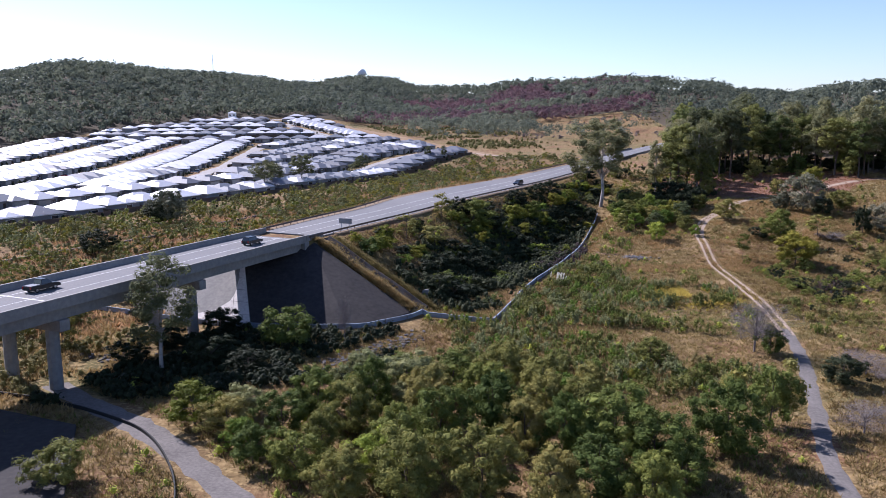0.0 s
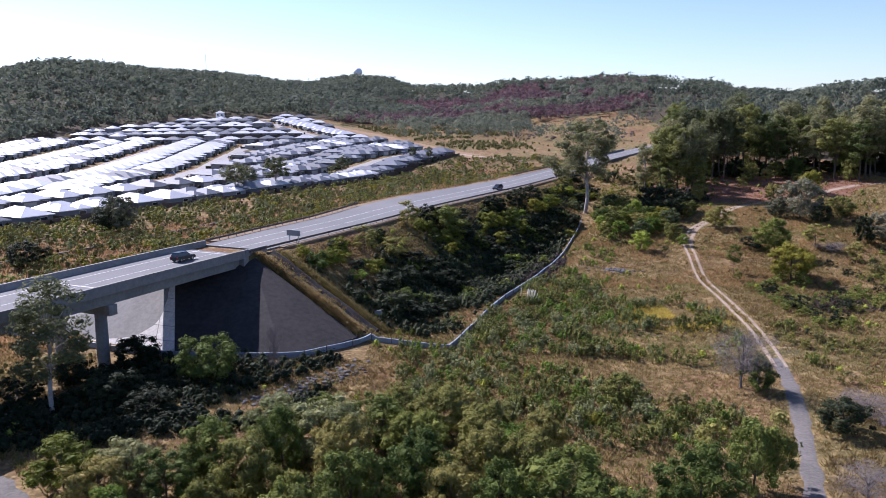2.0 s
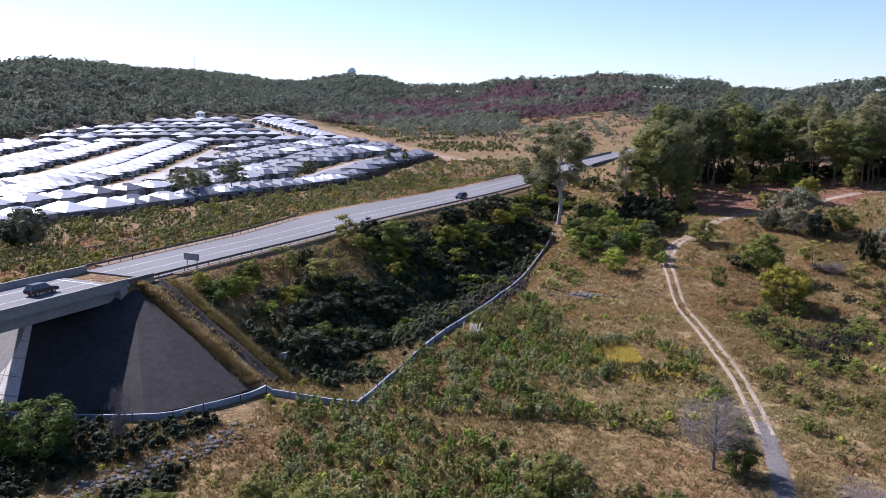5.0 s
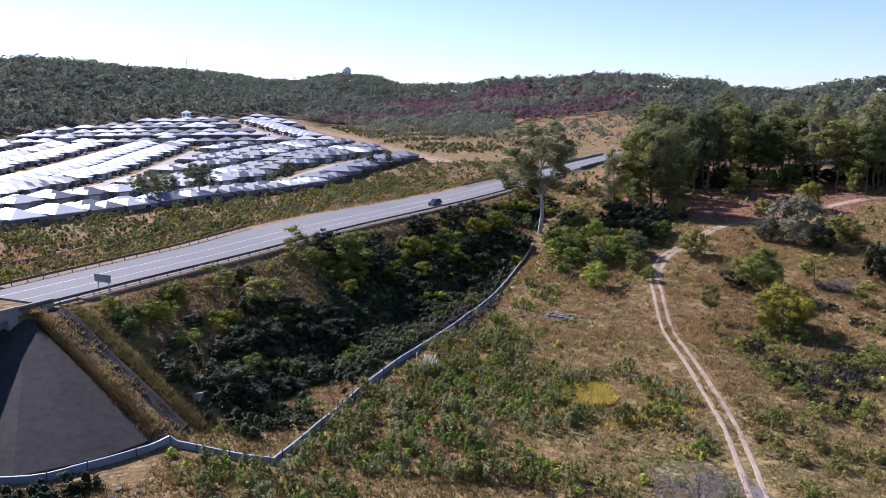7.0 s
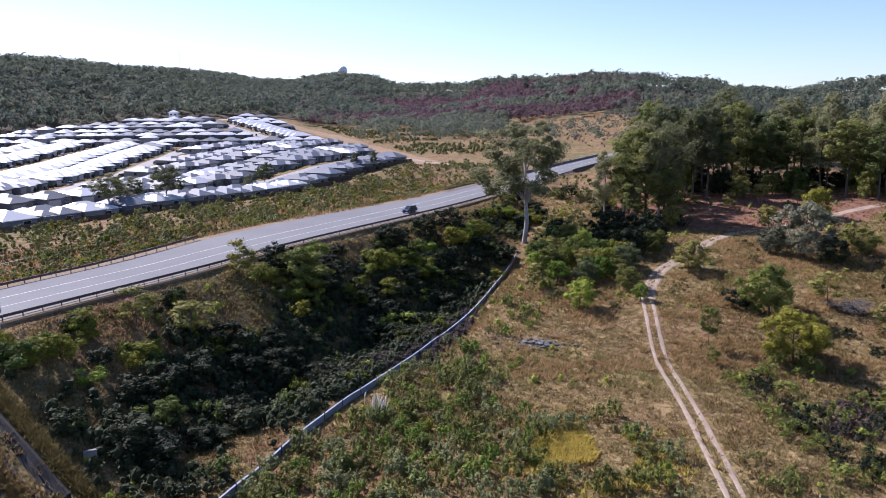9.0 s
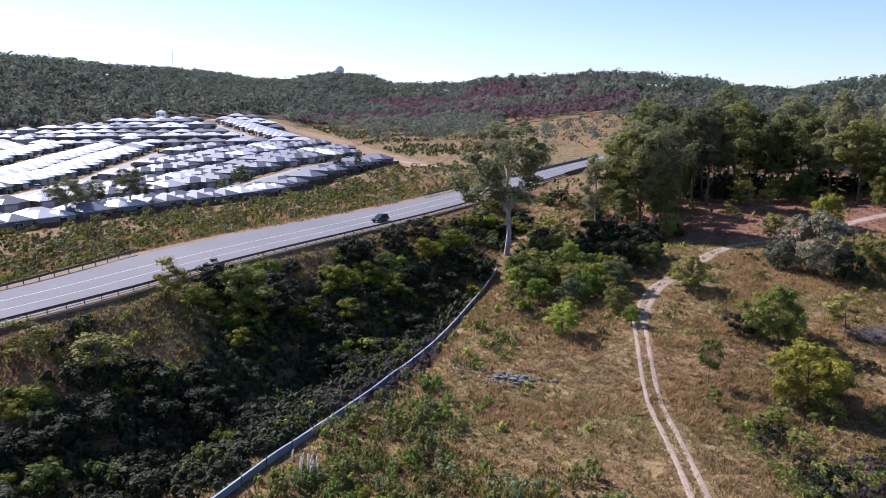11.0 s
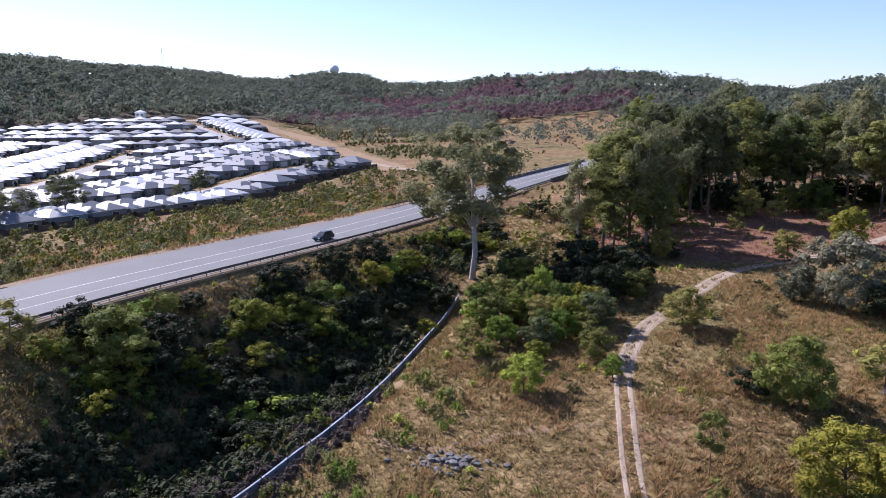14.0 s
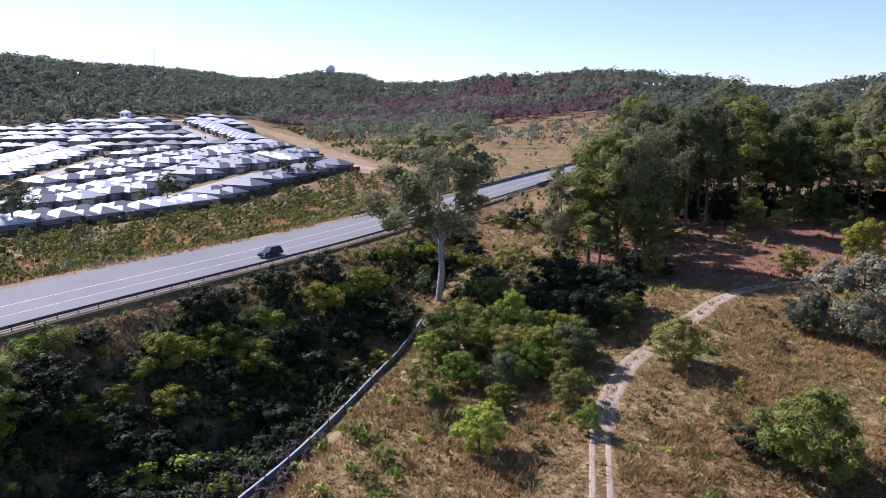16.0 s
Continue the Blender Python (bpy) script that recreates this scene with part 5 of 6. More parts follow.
def hip(bm, x0, x1, y0, y1, z, pitch, over=0.55):
    """A closed hip roof over a rectangle."""
    x0, x1, y0, y1 = x0 - over, x1 + over, y0 - over, y1 + over
    w, l = x1 - x0, y1 - y0
    k = min(w, l) / 2
    top = z + k * math.tan(radians(pitch))
    base = [bm.verts.new(p) for p in ((x0, y0, z), (x1, y0, z), (x1, y1, z), (x0, y1, z))]
    low = [bm.verts.new((v.co.x, v.co.y, z - 0.14)) for v in base]
    if l >= w:
        a, b = bm.verts.new(((x0 + x1) / 2, y0 + k, top)), bm.verts.new(((x0 + x1) / 2, y1 - k + 0.01, top))
        faces = [(base[0], base[1], a), (base[1], base[2], b, a), (base[2], base[3], b), (base[3], base[0], a, b)]
    else:
        a, b = bm.verts.new((x0 + k, (y0 + y1) / 2, top)), bm.verts.new((x1 - k, (y0 + y1) / 2, top))
        faces = [(base[0], base[1], b, a), (base[1], base[2], b), (base[2], base[3], a, b), (base[3], base[0], a)]
    for f in faces:
        bm.faces.new(f)
    for i in range(4):
        bm.faces.new((base[i], low[i], low[(i + 1) % 4], base[(i + 1) % 4]))
    bm.faces.new(low)
    return bm


def house(w, l, wall_h, roof, wing, label, far=False):
    """A hip-roofed house: its front faces -y, a garage wing stands forward at one side."""
    ob = tagged(new("house"), label, "house", "houses of the estate")
    bm = boxed(-w / 2, w / 2, -l / 2 + 3, l / 2, -1.2, wall_h)
    box(bm, -wing * w / 2, -wing * (w / 2 - 6.2), -l / 2, -l / 2 + 3.2, -1.2, wall_h - 0.004)
    wall = part("wall", bm, RENDER_WALL, ob)
    bm = hip(bmesh.new(), -w / 2, w / 2, -l / 2 + 3, l / 2 - (5.5 if w > 12 else 0.0), wall_h + 0.14, 23)
    gx = sorted((-wing * w / 2, -wing * (w / 2 - 6.2)))
    hip(bm, gx[0], gx[1], -l / 2, -l / 2 + 9.0, wall_h + 0.146, 23)
    rx_ = sorted((wing * w / 2, wing * (w / 2 - 7.4)))
    hip(bm, rx_[0], rx_[1], l / 2 - 10.0, l / 2, wall_h + 0.152, 23)
    sx_ = sorted((-wing * w / 2, -wing * (w / 2 - 5.0)))
    hip(bm, sx_[0], sx_[1], l / 2 - 8.5, l / 2 - 1.2, wall_h + 0.149, 23)
    bmesh.ops.recalc_face_normals(bm, faces=bm.faces)
    part("roof", bm, roof, ob)
    part("gutter", boxed(-w / 2 - 0.62, w / 2 + 0.62, l / 2 + 0.5, l / 2 + 0.62, wall_h - 0.06, wall_h + 0.1), TRIM, ob)
    part("garage_door", boxed(gx[0] + 0.7, gx[1] - 0.7, -l / 2 - 0.06, -l / 2 + 0.02, -0.1, 2.2), GARAGE, ob)
    part("front_door", boxed(wing * 0.9 - 0.5, wing * 0.9 + 0.5, -l / 2 + 2.93, -l / 2 + 3.02, -0.1, 2.1), TIMBER, ob)
    spots = [(wing * w * 0.32, -l / 2 + 3, 2.2, 0), (-w / 2, 0.5, 1.8, 1), (w / 2, 1.5, 1.8, 1), (-2.2, l / 2, 2.6, 0)]
    for x, y, ww, turned in spots:
        a = boxed(-ww / 2, ww / 2, -0.07, 0.07, 0.9, 2.15)
        win = part("window", a, GLASS if far else TRIM, ob, m=pose(x, y, 0, 0, 0, 90 * turned))
        if not far:
            part("pane", boxed(-ww / 2 + 0.08, ww / 2 - 0.08, -0.09, 0.09, 0.98, 2.07), GLASS, win)
    return ob


L0, LA = np.array([-62.0, 354.0]), np.array([0.47, 0.883])
LB = np.array([-0.883, 0.47])
MODELS = ((10.8, 19.0, 2.7, ROOF_WHITE, 1, "single-storey house with a pale hipped roof"), (10.4, 19.5, 2.7, ROOF_WHITE, -1, "single-storey house with a pale hipped roof"),
          (11.0, 18.0, 2.8, ROOF_GREY, 1, "single-storey house with a mid-grey hipped roof"), (10.8, 18.5, 2.7, ROOF_GREY, -1, "single-storey house with a mid-grey hipped roof"),
          (12.2, 18.0, 2.7, ROOF_DARK, 1, "single-storey house with a dark slate-grey hipped roof"), (10.0, 14.5, 5.2, ROOF_WHITE, -1, "two-storey house with a pale hipped roof"),
          (13.2, 17.5, 2.7, ROOF_WHITE, 1, "broad single-storey house with a pale hipped roof"), (12.9, 18.0, 2.8, ROOF_GREY, -1, "broad single-storey house with a grey hipped roof"))
HOUSES = {}
hr = np.random.default_rng(5)
PLOTS = []


def settle(x, y, yaw, weights):
    """One more house at a plan point; its front looks along yaw."""
    k = int(hr.choice(8, p=weights))
    m = pose(x, y, float(suburb_ground(x, y)) + 0.15, 0, 0, yaw)
    PLOTS.append((x, y, yaw))
    far = y > 480
    if (k, far) not in HOUSES:
        HOUSES[k, far] = house(*MODELS[k], far=far)
        HOUSES[k, far].matrix_basis = m
        return
    copy_thing(HOUSES[k, far], m)


def suburb_ground(x, y):
    return height(x, y)


def beyond_edge(x, y):
    """True on the estate's side of its far edge."""
    e = np.interp(y, [0, 490, 560, 740, 900], [400, 14, -10, -75, -135])
    return x < e


def in_woods(x, y):
    u = x / y
    return math.hypot(x, y) > np.interp(u, [-0.6, -0.3, -0.22, -0.15, -0.05], [640, 880, 905, 930, 960]) - 14


TERRACE = np.array([(-77.0, 695.0), (-155.0, 828.0)])


def terrace_gap(x, y):
    """True where the terrace of pale houses and its street stand."""
    d = float(nearest(TERRACE, np.array([x]), np.array([y]))[0][0])
    return -30 < d < 14


STREETS = []
RIGHT = [0.02, 0.02, 0.08, 0.08, 0.18, 0.0, 0.12, 0.50]
LEFT = [0.46, 0.40, 0.06, 0.06, 0.02, 0.0, 0.0, 0.0]
NEAR = [0.10, 0.10, 0.06, 0.04, 0.03, 0.0, 0.50, 0.17]
UP = [0.04, 0.03, 0.05, 0.05, 0.03, 0.06, 0.42, 0.32]
heading = math.degrees(math.atan2(-LA[0], LA[1]))
for o, face in ((12, 1), (52, -1), (76, 1), (116, -1), (140, 1), (180, -1), (204, 1), (244, -1), (268, 1), (308, -1), (332, 1)):
    for s in np.arange(-170, 480, 14.6):
        p = L0 + LB * o + LA * s
        if (o > 60 or p[1] > 430) and p[0] < -119 - 0.05 * (p[1] - 400) or not beyond_edge(*p) or in_woods(*p):
            continue
        if p[1] > 640:
            continue
        settle(p[0], p[1], heading + (-90 if face > 0 else 90) + 0.0, NEAR if p[1] < 385 + 0.3 * o else RIGHT)
for o in (32, 96, 160, 224, 288):
    pts = [L0 + LB * o + LA * s for s in np.arange(-150, 500, 8.0)]
    pts = [p for p in pts if p[0] > -126 - 0.05 * (p[1] - 400) and p[1] < 650 and beyond_edge(p[0] + 8, p[1]) and not in_woods(*p)]
    if len(pts) > 3:
        STREETS.append(np.array(pts))
for k, cx in enumerate((-152, -176, -216, -240, -280, -304, -344, -368, -408, -432)):
    for y in np.arange(215, 880, 13.0):
        x = cx - 0.05 * (y - 400)
        away = (np.array([x, y]) - L0) @ LB
        if away < (72 if y < 430 else 11) or in_woods(x, y) or not beyond_edge(x, y) or x < -0.6 * y - 8 or y > 636:
            continue
        settle(x, y, 90 + 3 if k % 2 == 0 else -90 + 3, LEFT if y < 640 else UP)
for k, cy in enumerate((656, 696, 720, 760, 784, 824, 848, 888)):
    for x in np.arange(-430, 40, 14.8):
        y = cy + 0.06 * (x + 150)
        if in_woods(x, y) or not beyond_edge(x + 6, y) or terrace_gap(x, y):
            continue
        settle(x, y, 3.4 + (180 if k % 2 else 0), UP)
way = (TERRACE[1] - TERRACE[0]) / np.linalg.norm(TERRACE[1] - TERRACE[0])
side = np.array([way[1], -way[0]])
for s in np.arange(0, 155, 12.0):
    p = TERRACE[0] + way * s
    settle(p[0], p[1], math.degrees(math.atan2(-way[0], way[1])) - 90, [0.5, 0.5, 0, 0, 0, 0, 0, 0])
STREETS.append(np.array([TERRACE[0] - side * 20 + way * s for s in np.arange(-75, 160, 8.0)]))
for sy in (676, 740, 804, 868):
    pts = [(x, sy + 0.06 * (x + 150)) for x in np.arange(-430, 40, 10.0)]
    pts = [p for p in pts if not in_woods(*p) and beyond_edge(p[0] + 8, p[1])]
    if len(pts) > 3:
        STREETS.append(np.array(pts))
for sx in (-132, -196, -260, -324, -388):
    pts = [(sx - 0.05 * (y - 400), y) for y in np.arange(216, 650, 10.0)]
    pts = [p for p in pts if (np.array(p) - L0) @ LB > 2 and not in_woods(*p)]
    if len(pts) > 3:
        STREETS.append(np.array(pts))
for line in STREETS:
    tagged(part("street", rough_strip(line, 5.0, STREET, "street", 0.12)), "pale estate street between rows of houses", "street", kind="structure")

# boundary fence behind the nearest houses, and paling fences between the plots
PANEL = mesh_from("paling", *box_arrays(13.6, 0.07, 2.0), TIMBER)
SIDE = mesh_from("paling", *box_arrays(0.07, 20.0, 1.9), TIMBER)
estate_fence = tagged(new("paling_fence"), "dark brown timber paling fence round the estate", "fence")
rest = []
for x, y, yaw in PLOTS:
    m = pose(x, y, float(suburb_ground(x, y)), 0, 0, yaw)
    for me, at in ((PANEL, pose(0, 11.6, -0.3)), (SIDE, pose(6.7, 2.2, -0.3))):
        if y < 440:
            part("paling", me, parent=estate_fence, m=m @ at)
        else:
            v = np.array([(m @ at) @ q.co for q in me.vertices])
            rest.append((v, np.array([list(q.vertices) for q in me.polygons])))
tagged(part("paling_fences", mesh_from("paling_fences", *joined(rest), TIMBER)), "dark paling fences between the far plots", "fence", kind="stuff")

# garden shrubs and street trees
r = np.random.default_rng(51)
gx, gy = [], []
for x, y, yaw in PLOTS:
    m = pose(x, y, 0, 0, 0, yaw)
    for _ in range(4):
        p = m @ Vector((r.uniform(-8, 8), r.choice((-11.5, 11.2)) + r.uniform(-0.9, 0.9), 0))
        gx.append(p.x)
        gy.append(p.y)
shrub_stuff("garden_shrubs", np.array(gx), np.array(gy), 1.0, 3.2, 14, LEAF_DARK, "small garden shrubs along the estate streets", 51)


# ---- vehicles ----
TYRE = material("tyre_rubber", (0.02, 0.02, 0.02), 0.8, 0.3, var=0.2)
RIM = material("alloy_rim", (0.45, 0.45, 0.46), 0.3, 0.5, metal=0.9, var=0.1)
LIGHT_RED = material("tail_lamp", (0.35, 0.02, 0.02), 0.2, 0.6, var=0.1)
LIGHT_CLEAR = material("head_lamp", (0.7, 0.7, 0.72), 0.15, 0.6, var=0.1)


def paint(name, colour):
    return material(name, colour, 0.3, 0.35, var=0.08, scales=(0.6, 5))


def vehicle(kind, colour, name, label, category):
    """A car, 4.8 m long, its nose to +y, on four wheels."""
    body_mat = paint(name + "_paint", colour)
    ob = tagged(new(name), label, category)
    long, wide, tall = {"ute": (5.3, 1.9, 1.8), "wagon": (4.8, 1.88, 1.72), "sedan": (4.6, 1.8, 1.45)}[kind]
    h = long / 2
    side = [(-h, 0.5), (-h + 0.05, 1.0), (h - 1.4, 1.05), (h - 0.15, 0.88), (h, 0.6), (h - 0.05, 0.38), (-h + 0.1, 0.38)]
    cab = {"ute": [(-0.75, 1.0), (-0.6, tall - 0.05), (0.45, tall), (1.25, 1.04)], "wagon": [(-h + 0.12, 0.98), (-h + 0.45, tall - 0.06), (0.3, tall), (1.15, 1.03)], "sedan": [(-h + 0.75, 0.98), (-0.95, tall - 0.03), (0.25, tall), (1.1, 1.03)]}[kind]

    def loft(points, w0, w1):
        bm = bmesh.new()
        zs = [p[1] for p in points]
        rows_ = []
        for sgn in (-1, 1):
            rows_.append([bm.verts.new((sgn * (w0 + (w1 - w0) * (z - min(zs)) / (max(zs) - min(zs))) / 2, y, z)) for y, z in points])
        n = len(points)
        for i in range(n):
            bm.faces.new((rows_[0][i], rows_[0][(i + 1) % n], rows_[1][(i + 1) % n], rows_[1][i]))
        bm.faces.new(rows_[0][::-1])
        bm.faces.new(rows_[1])
        bmesh.ops.recalc_face_normals(bm, faces=bm.faces)
        bmesh.ops.bevel(bm, geom=list(bm.edges), offset=0.05, segments=2, affect="EDGES")
        return bm

    part("body", loft(side, wide, wide * 0.97), body_mat, ob)
    part("cabin", loft(cab, wide * 0.94, wide * 0.72), GLASS, ob, "dark tinted glass cabin")
    top = [(y, z + 0.02) for y, z in cab[1:3]]
    part("roof_panel", boxed(-wide * 0.36, wide * 0.36, top[0][0] + 0.02, top[1][0] - 0.02, tall - 0.05, tall + 0.03, bevel=0.02), body_mat, ob)
    if kind == "ute":
        part("tray_cover", boxed(-wide * 0.43, wide * 0.43, -h + 0.12, -0.85, 1.0, 1.1, bevel=0.03), ROOF_GREY, ob, "pale grey tray cover")
    for sx in (-1, 1):
        part("headlight", boxed(sx * wide * 0.38 - 0.2, sx * wide * 0.38 + 0.2, h - 0.14, h - 0.01, 0.66, 0.82), LIGHT_CLEAR, ob)
        part("tail_light", boxed(sx * wide * 0.42 - 0.1, sx * wide * 0.42 + 0.1, -h - 0.02, -h + 0.08, 0.65, 0.98), LIGHT_RED, ob)
        for sy in (-1, 1):
            bm = bmesh.new()
            bmesh.ops.create_cone(bm, cap_ends=True, segments=16, radius1=0.36, radius2=0.36, depth=0.24, matrix=pose(sx * (wide / 2 - 0.14), sy * long * 0.3, 0.36, 0, 90, 0))
            wheel = part("wheel", bm, TYRE, ob)
            bm = bmesh.new()
            bmesh.ops.create_cone(bm, cap_ends=True, segments=12, radius1=0.22, radius2=0.2, depth=0.05, matrix=pose(sx * (wide / 2 - 0.01), sy * long * 0.3, 0.36, 0, 90 * sx, 0))
            part("rim", bm, RIM, wheel)
    return ob


def on_road(ob, y, off, back=False):
    c, yaw = at_road(y, off)
    ob.matrix_basis = pose(c[0], c[1], float(road_z(c[1])) + 0.01, 0, 0, yaw + 180 * back)


on_road(vehicle("ute", (0.012, 0.013, 0.015), "utility_truck", "black twin-cab utility truck on the bridge", "utility truck"), 114.5, -2.6)
on_road(vehicle("wagon", (0.012, 0.014, 0.018), "station_wagon", "black station wagon driving on the road", "car"), 158, 0.6)
on_road(vehicle("wagon", (0.010, 0.022, 0.040), "station_wagon", "dark blue station wagon on the far road", "car"), 281, 3.2, True)
PARK = [vehicle("sedan", (0.6, 0.6, 0.6), "parked_car", "white car parked in an estate street", "car"), vehicle("sedan", (0.10, 0.11, 0.12), "parked_car", "dark grey car parked in an estate street", "car"), vehicle("wagon", (0.3, 0.31, 0.33), "parked_car", "silver wagon parked in an estate street", "car"), vehicle("sedan", (0.25, 0.02, 0.02), "parked_car", "red car parked in an estate street", "car")]
r = np.random.default_rng(61)
seen_cars = set()
pick = r.permutation(len(PLOTS))[:46]
for j, i in enumerate(pick):
    x, y, yaw = PLOTS[i]
    p = pose(x, y, 0, 0, 0, yaw) @ Vector((r.uniform(-4, 4), -13.0, 0))
    k = (0, 1, 2, 3)[j] if j < 4 else int(r.choice(4, p=[0.4, 0.28, 0.27, 0.05]))
    m = pose(p.x, p.y, float(height(p.x, p.y)) + 0.13, 0, 0, yaw + 90 * (r.random() < 0.5))
    if k not in seen_cars:
        seen_cars.add(k)
        PARK[k].matrix_basis = m
        tagged(PARK[k], group="cars parked in the estate")
    else:
        copy_thing(PARK[k], m)


# ---- landmarks ----
def lookout_house():
    ob = tagged(new("tower_house"), "pale tower-like house with a pyramid roof above the estate", "house")
    part("wall", boxed(-4, 4, -4, 4, -5, 6.5), TRIM, ob)
    bm = hip(bmesh.new(), -4, 4, -4, 4.02, 6.6, 27, 0.9)
    bmesh.ops.recalc_face_normals(bm, faces=bm.faces)
    part("roof", bm, ROOF_WHITE, ob)
    for sx in (-2, 2):
        win = part("window", boxed(sx - 1, sx + 1, -4.08, -3.95, 3.6, 5.4), TRIM, ob)
        part("pane", boxed(sx - 0.85, sx + 0.85, -4.1, -3.95, 3.75, 5.25), GLASS, win)
    return ob


lookout_house().matrix_basis = pose(-226, 852, 30.5, 0, 0, 10)


def radome():
    ob = tagged(new("radar_dome"), "white radar dome on a short tower on the hilltop", "radar dome")
    bm = bmesh.new()
    bmesh.ops.create_icosphere(bm, subdivisions=3, radius=11, matrix=pose(0, 0, 20))
    part("dome", bm, TRIM, ob)
    bm = bmesh.new()
    bmesh.ops.create_cone(bm, cap_ends=True, segments=16, radius1=6.5, radius2=6.0, depth=14, matrix=pose(0, 0, 6.5))
    part("tower", bm, CONCRETE, ob)
    return ob


radome().matrix_basis = pose(-199, 1962, 115)


def mast():
    ob = tagged(new("radio_mast"), "thin steel lattice radio mast on the wooded hill", "radio mast")
    for k in range(3):
        a = k * 2.094
        v, f = tube([(1.0 * math.cos(a), 1.0 * math.sin(a), 0), (0.5 * math.cos(a), 0.5 * math.sin(a), 52)], [0.16, 0.12], 5)
        part("leg", mesh_from("leg", v, f, STEEL), parent=ob)
    zs = np.linspace(1, 51, 26)
    pieces = []
    for i in range(25):
        a, b = i * 2.094, (i + 1) * 2.094
        ra, rb = 1.0 - 0.5 * zs[i] / 52, 1.0 - 0.5 * zs[i + 1] / 52
        pieces.append(tube([(ra * math.cos(a), ra * math.sin(a), zs[i]), (rb * math.cos(b), rb * math.sin(b), zs[i + 1])], [0.07, 0.07], 4))
    part("lacing", mesh_from("lacing", *joined(pieces), STEEL), parent=ob)
    return ob


mast().matrix_basis = pose(-430, 1500, float(height(-430, 1500)) - 1)


# ---- road sign ----
SIGN_BACK = material("sign_back", (0.22, 0.23, 0.25), 0.5, 0.4, metal=0.4, var=0.2)
c, yaw = at_road(179.8, H + 1.0)
sign = tagged(new("road_sign"), "broad road sign seen from its grey back on two posts", "road sign")
m = pose(c[0], c[1], float(road_z(173)), 0, 0, yaw)
part("board", boxed(-1.7, 1.7, -0.04, 0.04, 1.7, 2.9, bevel=0.02), SIGN_BACK, sign, m=m)
for sx in (-1.1, 1.1):
    part("post", boxed(sx - 0.06, sx + 0.06, 0.05, 0.17, -1.2, 2.8), STEEL, sign, m=m)
for k in (1.95, 2.3, 2.65):
    part("brace", boxed(-1.6, 1.6, 0.04, 0.09, k - 0.03, k + 0.03), STEEL, sign, m=m)

# ---- second bridge, beyond the bend ----
beyond = ROAD[(ROAD[:, 1] > 372) & (ROAD[:, 1] < 470)]
bridge_far = tagged(new("culvert_bridge"), "short concrete bridge with solid parapets on the far road", "bridge")
for side in (1, -1):
    sec = [(side * (H + 0.02), 1.0), (side * (H + 0.4), 1.0), (side * (H + 0.45), -2.4), (side * (H + 0.02), -2.4)]
    part("parapet", profile(beyond[(beyond[:, 1] > 378)] if side < 0 else beyond[beyond[:, 1] > 392], road_z(beyond[(beyond[:, 1] > 378)][:, 1]) if side < 0 else road_z(beyond[beyond[:, 1] > 392][:, 1]), sec, CONCRETE, "parapet"), parent=bridge_far)

# ---- chute and berms down the end of the bank ----
def strip_line(a, b, step=1.0):
    n = max(2, int(np.hypot(b[0] - a[0], b[1] - a[1]) / step))
    return np.linspace(a, b, n + 1)


chute_line = strip_line((-25.6, 167.5), (-4.0, 153.2))
zc = height(chute_line[:, 0], chute_line[:, 1])
# The deep shadow in the groove is put into the chute's dark concrete.
tagged(part("drain_chute", profile(chute_line, zc + 0.05, [(-1.7, 0.30), (-1.4, 0.30), (-0.9, -0.05), (0.9, -0.05), (1.4, 0.30), (1.7, 0.30), (1.7, -0.8), (-1.7, -0.8)], CONCRETE_SHADED, "drain_chute")), "concrete drain chute down the bank, darkened for groove shade", "drain chute", kind="structure")
r = np.random.default_rng(71)
for a, b in (((-27.9, 165.8), (-6.3, 151.7)), ((-23.2, 169.6), (-1.5, 155.6))):
    q = r.uniform(0, 1, 2600)[:, None]
    p = np.array(a) * (1 - q) + np.array(b) * q + r.normal(0, 0.42, (2600, 2))
    grass("dry_grass", p[:, 0], p[:, 1], 0.4, 0.9, 6, GRASS, "thick dry grass on the berm beside the chute", 72, 0.06)

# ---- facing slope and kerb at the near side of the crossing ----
# Dark colour of this paving stands in for the bridge's shadow on it.
part("near_facing", slab([Vector(p) for p in ((-66, 101, -2.2), (-46, 93, -2.35), (-37, 70, -2.6), (-72, 60, -2.4))], CONCRETE_SHADED, "near_facing"), CONCRETE_SHADED)
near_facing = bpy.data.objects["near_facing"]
tagged(near_facing, "paving beneath the bridge, coloured dark for its shadow", "paving", kind="structure")
KERB = curve_points([(-72, 108), (-62, 104.9), (-50, 100.6), (-39, 93.8), (-32.6, 85.9), (-27.9, 76), (-25, 64)], 1.5)
kerb = tagged(new("kerb_barrier"), "low black rubber-faced barrier along the gravel track", "barrier")
part("rail", profile(KERB, height(KERB[:, 0], KERB[:, 1]), [(-0.08, -0.2), (0.08, -0.2), (0.07, 0.5), (-0.07, 0.5)], TYRE, "rail"), parent=kerb)

# ---- pipeline behind the bridge ----
PIPE = curve_points([(-150, 130), (-104, 180), (-93, 191), (-85, 199.5), (-79, 211), (-71.5, 232), (-60, 262), (-48, 290)], 2.0)
pipe = tagged(new("pipeline"), "long dark brown pipeline on the ground behind the bridge", "pipeline")
pz = height(PIPE[:, 0], PIPE[:, 1]) + 0.5
part("pipe", mesh_from("pipe", *tube(np.c_[PIPE, pz], np.full(len(PIPE), 0.42), 10), RUST, smooth=True), parent=pipe)
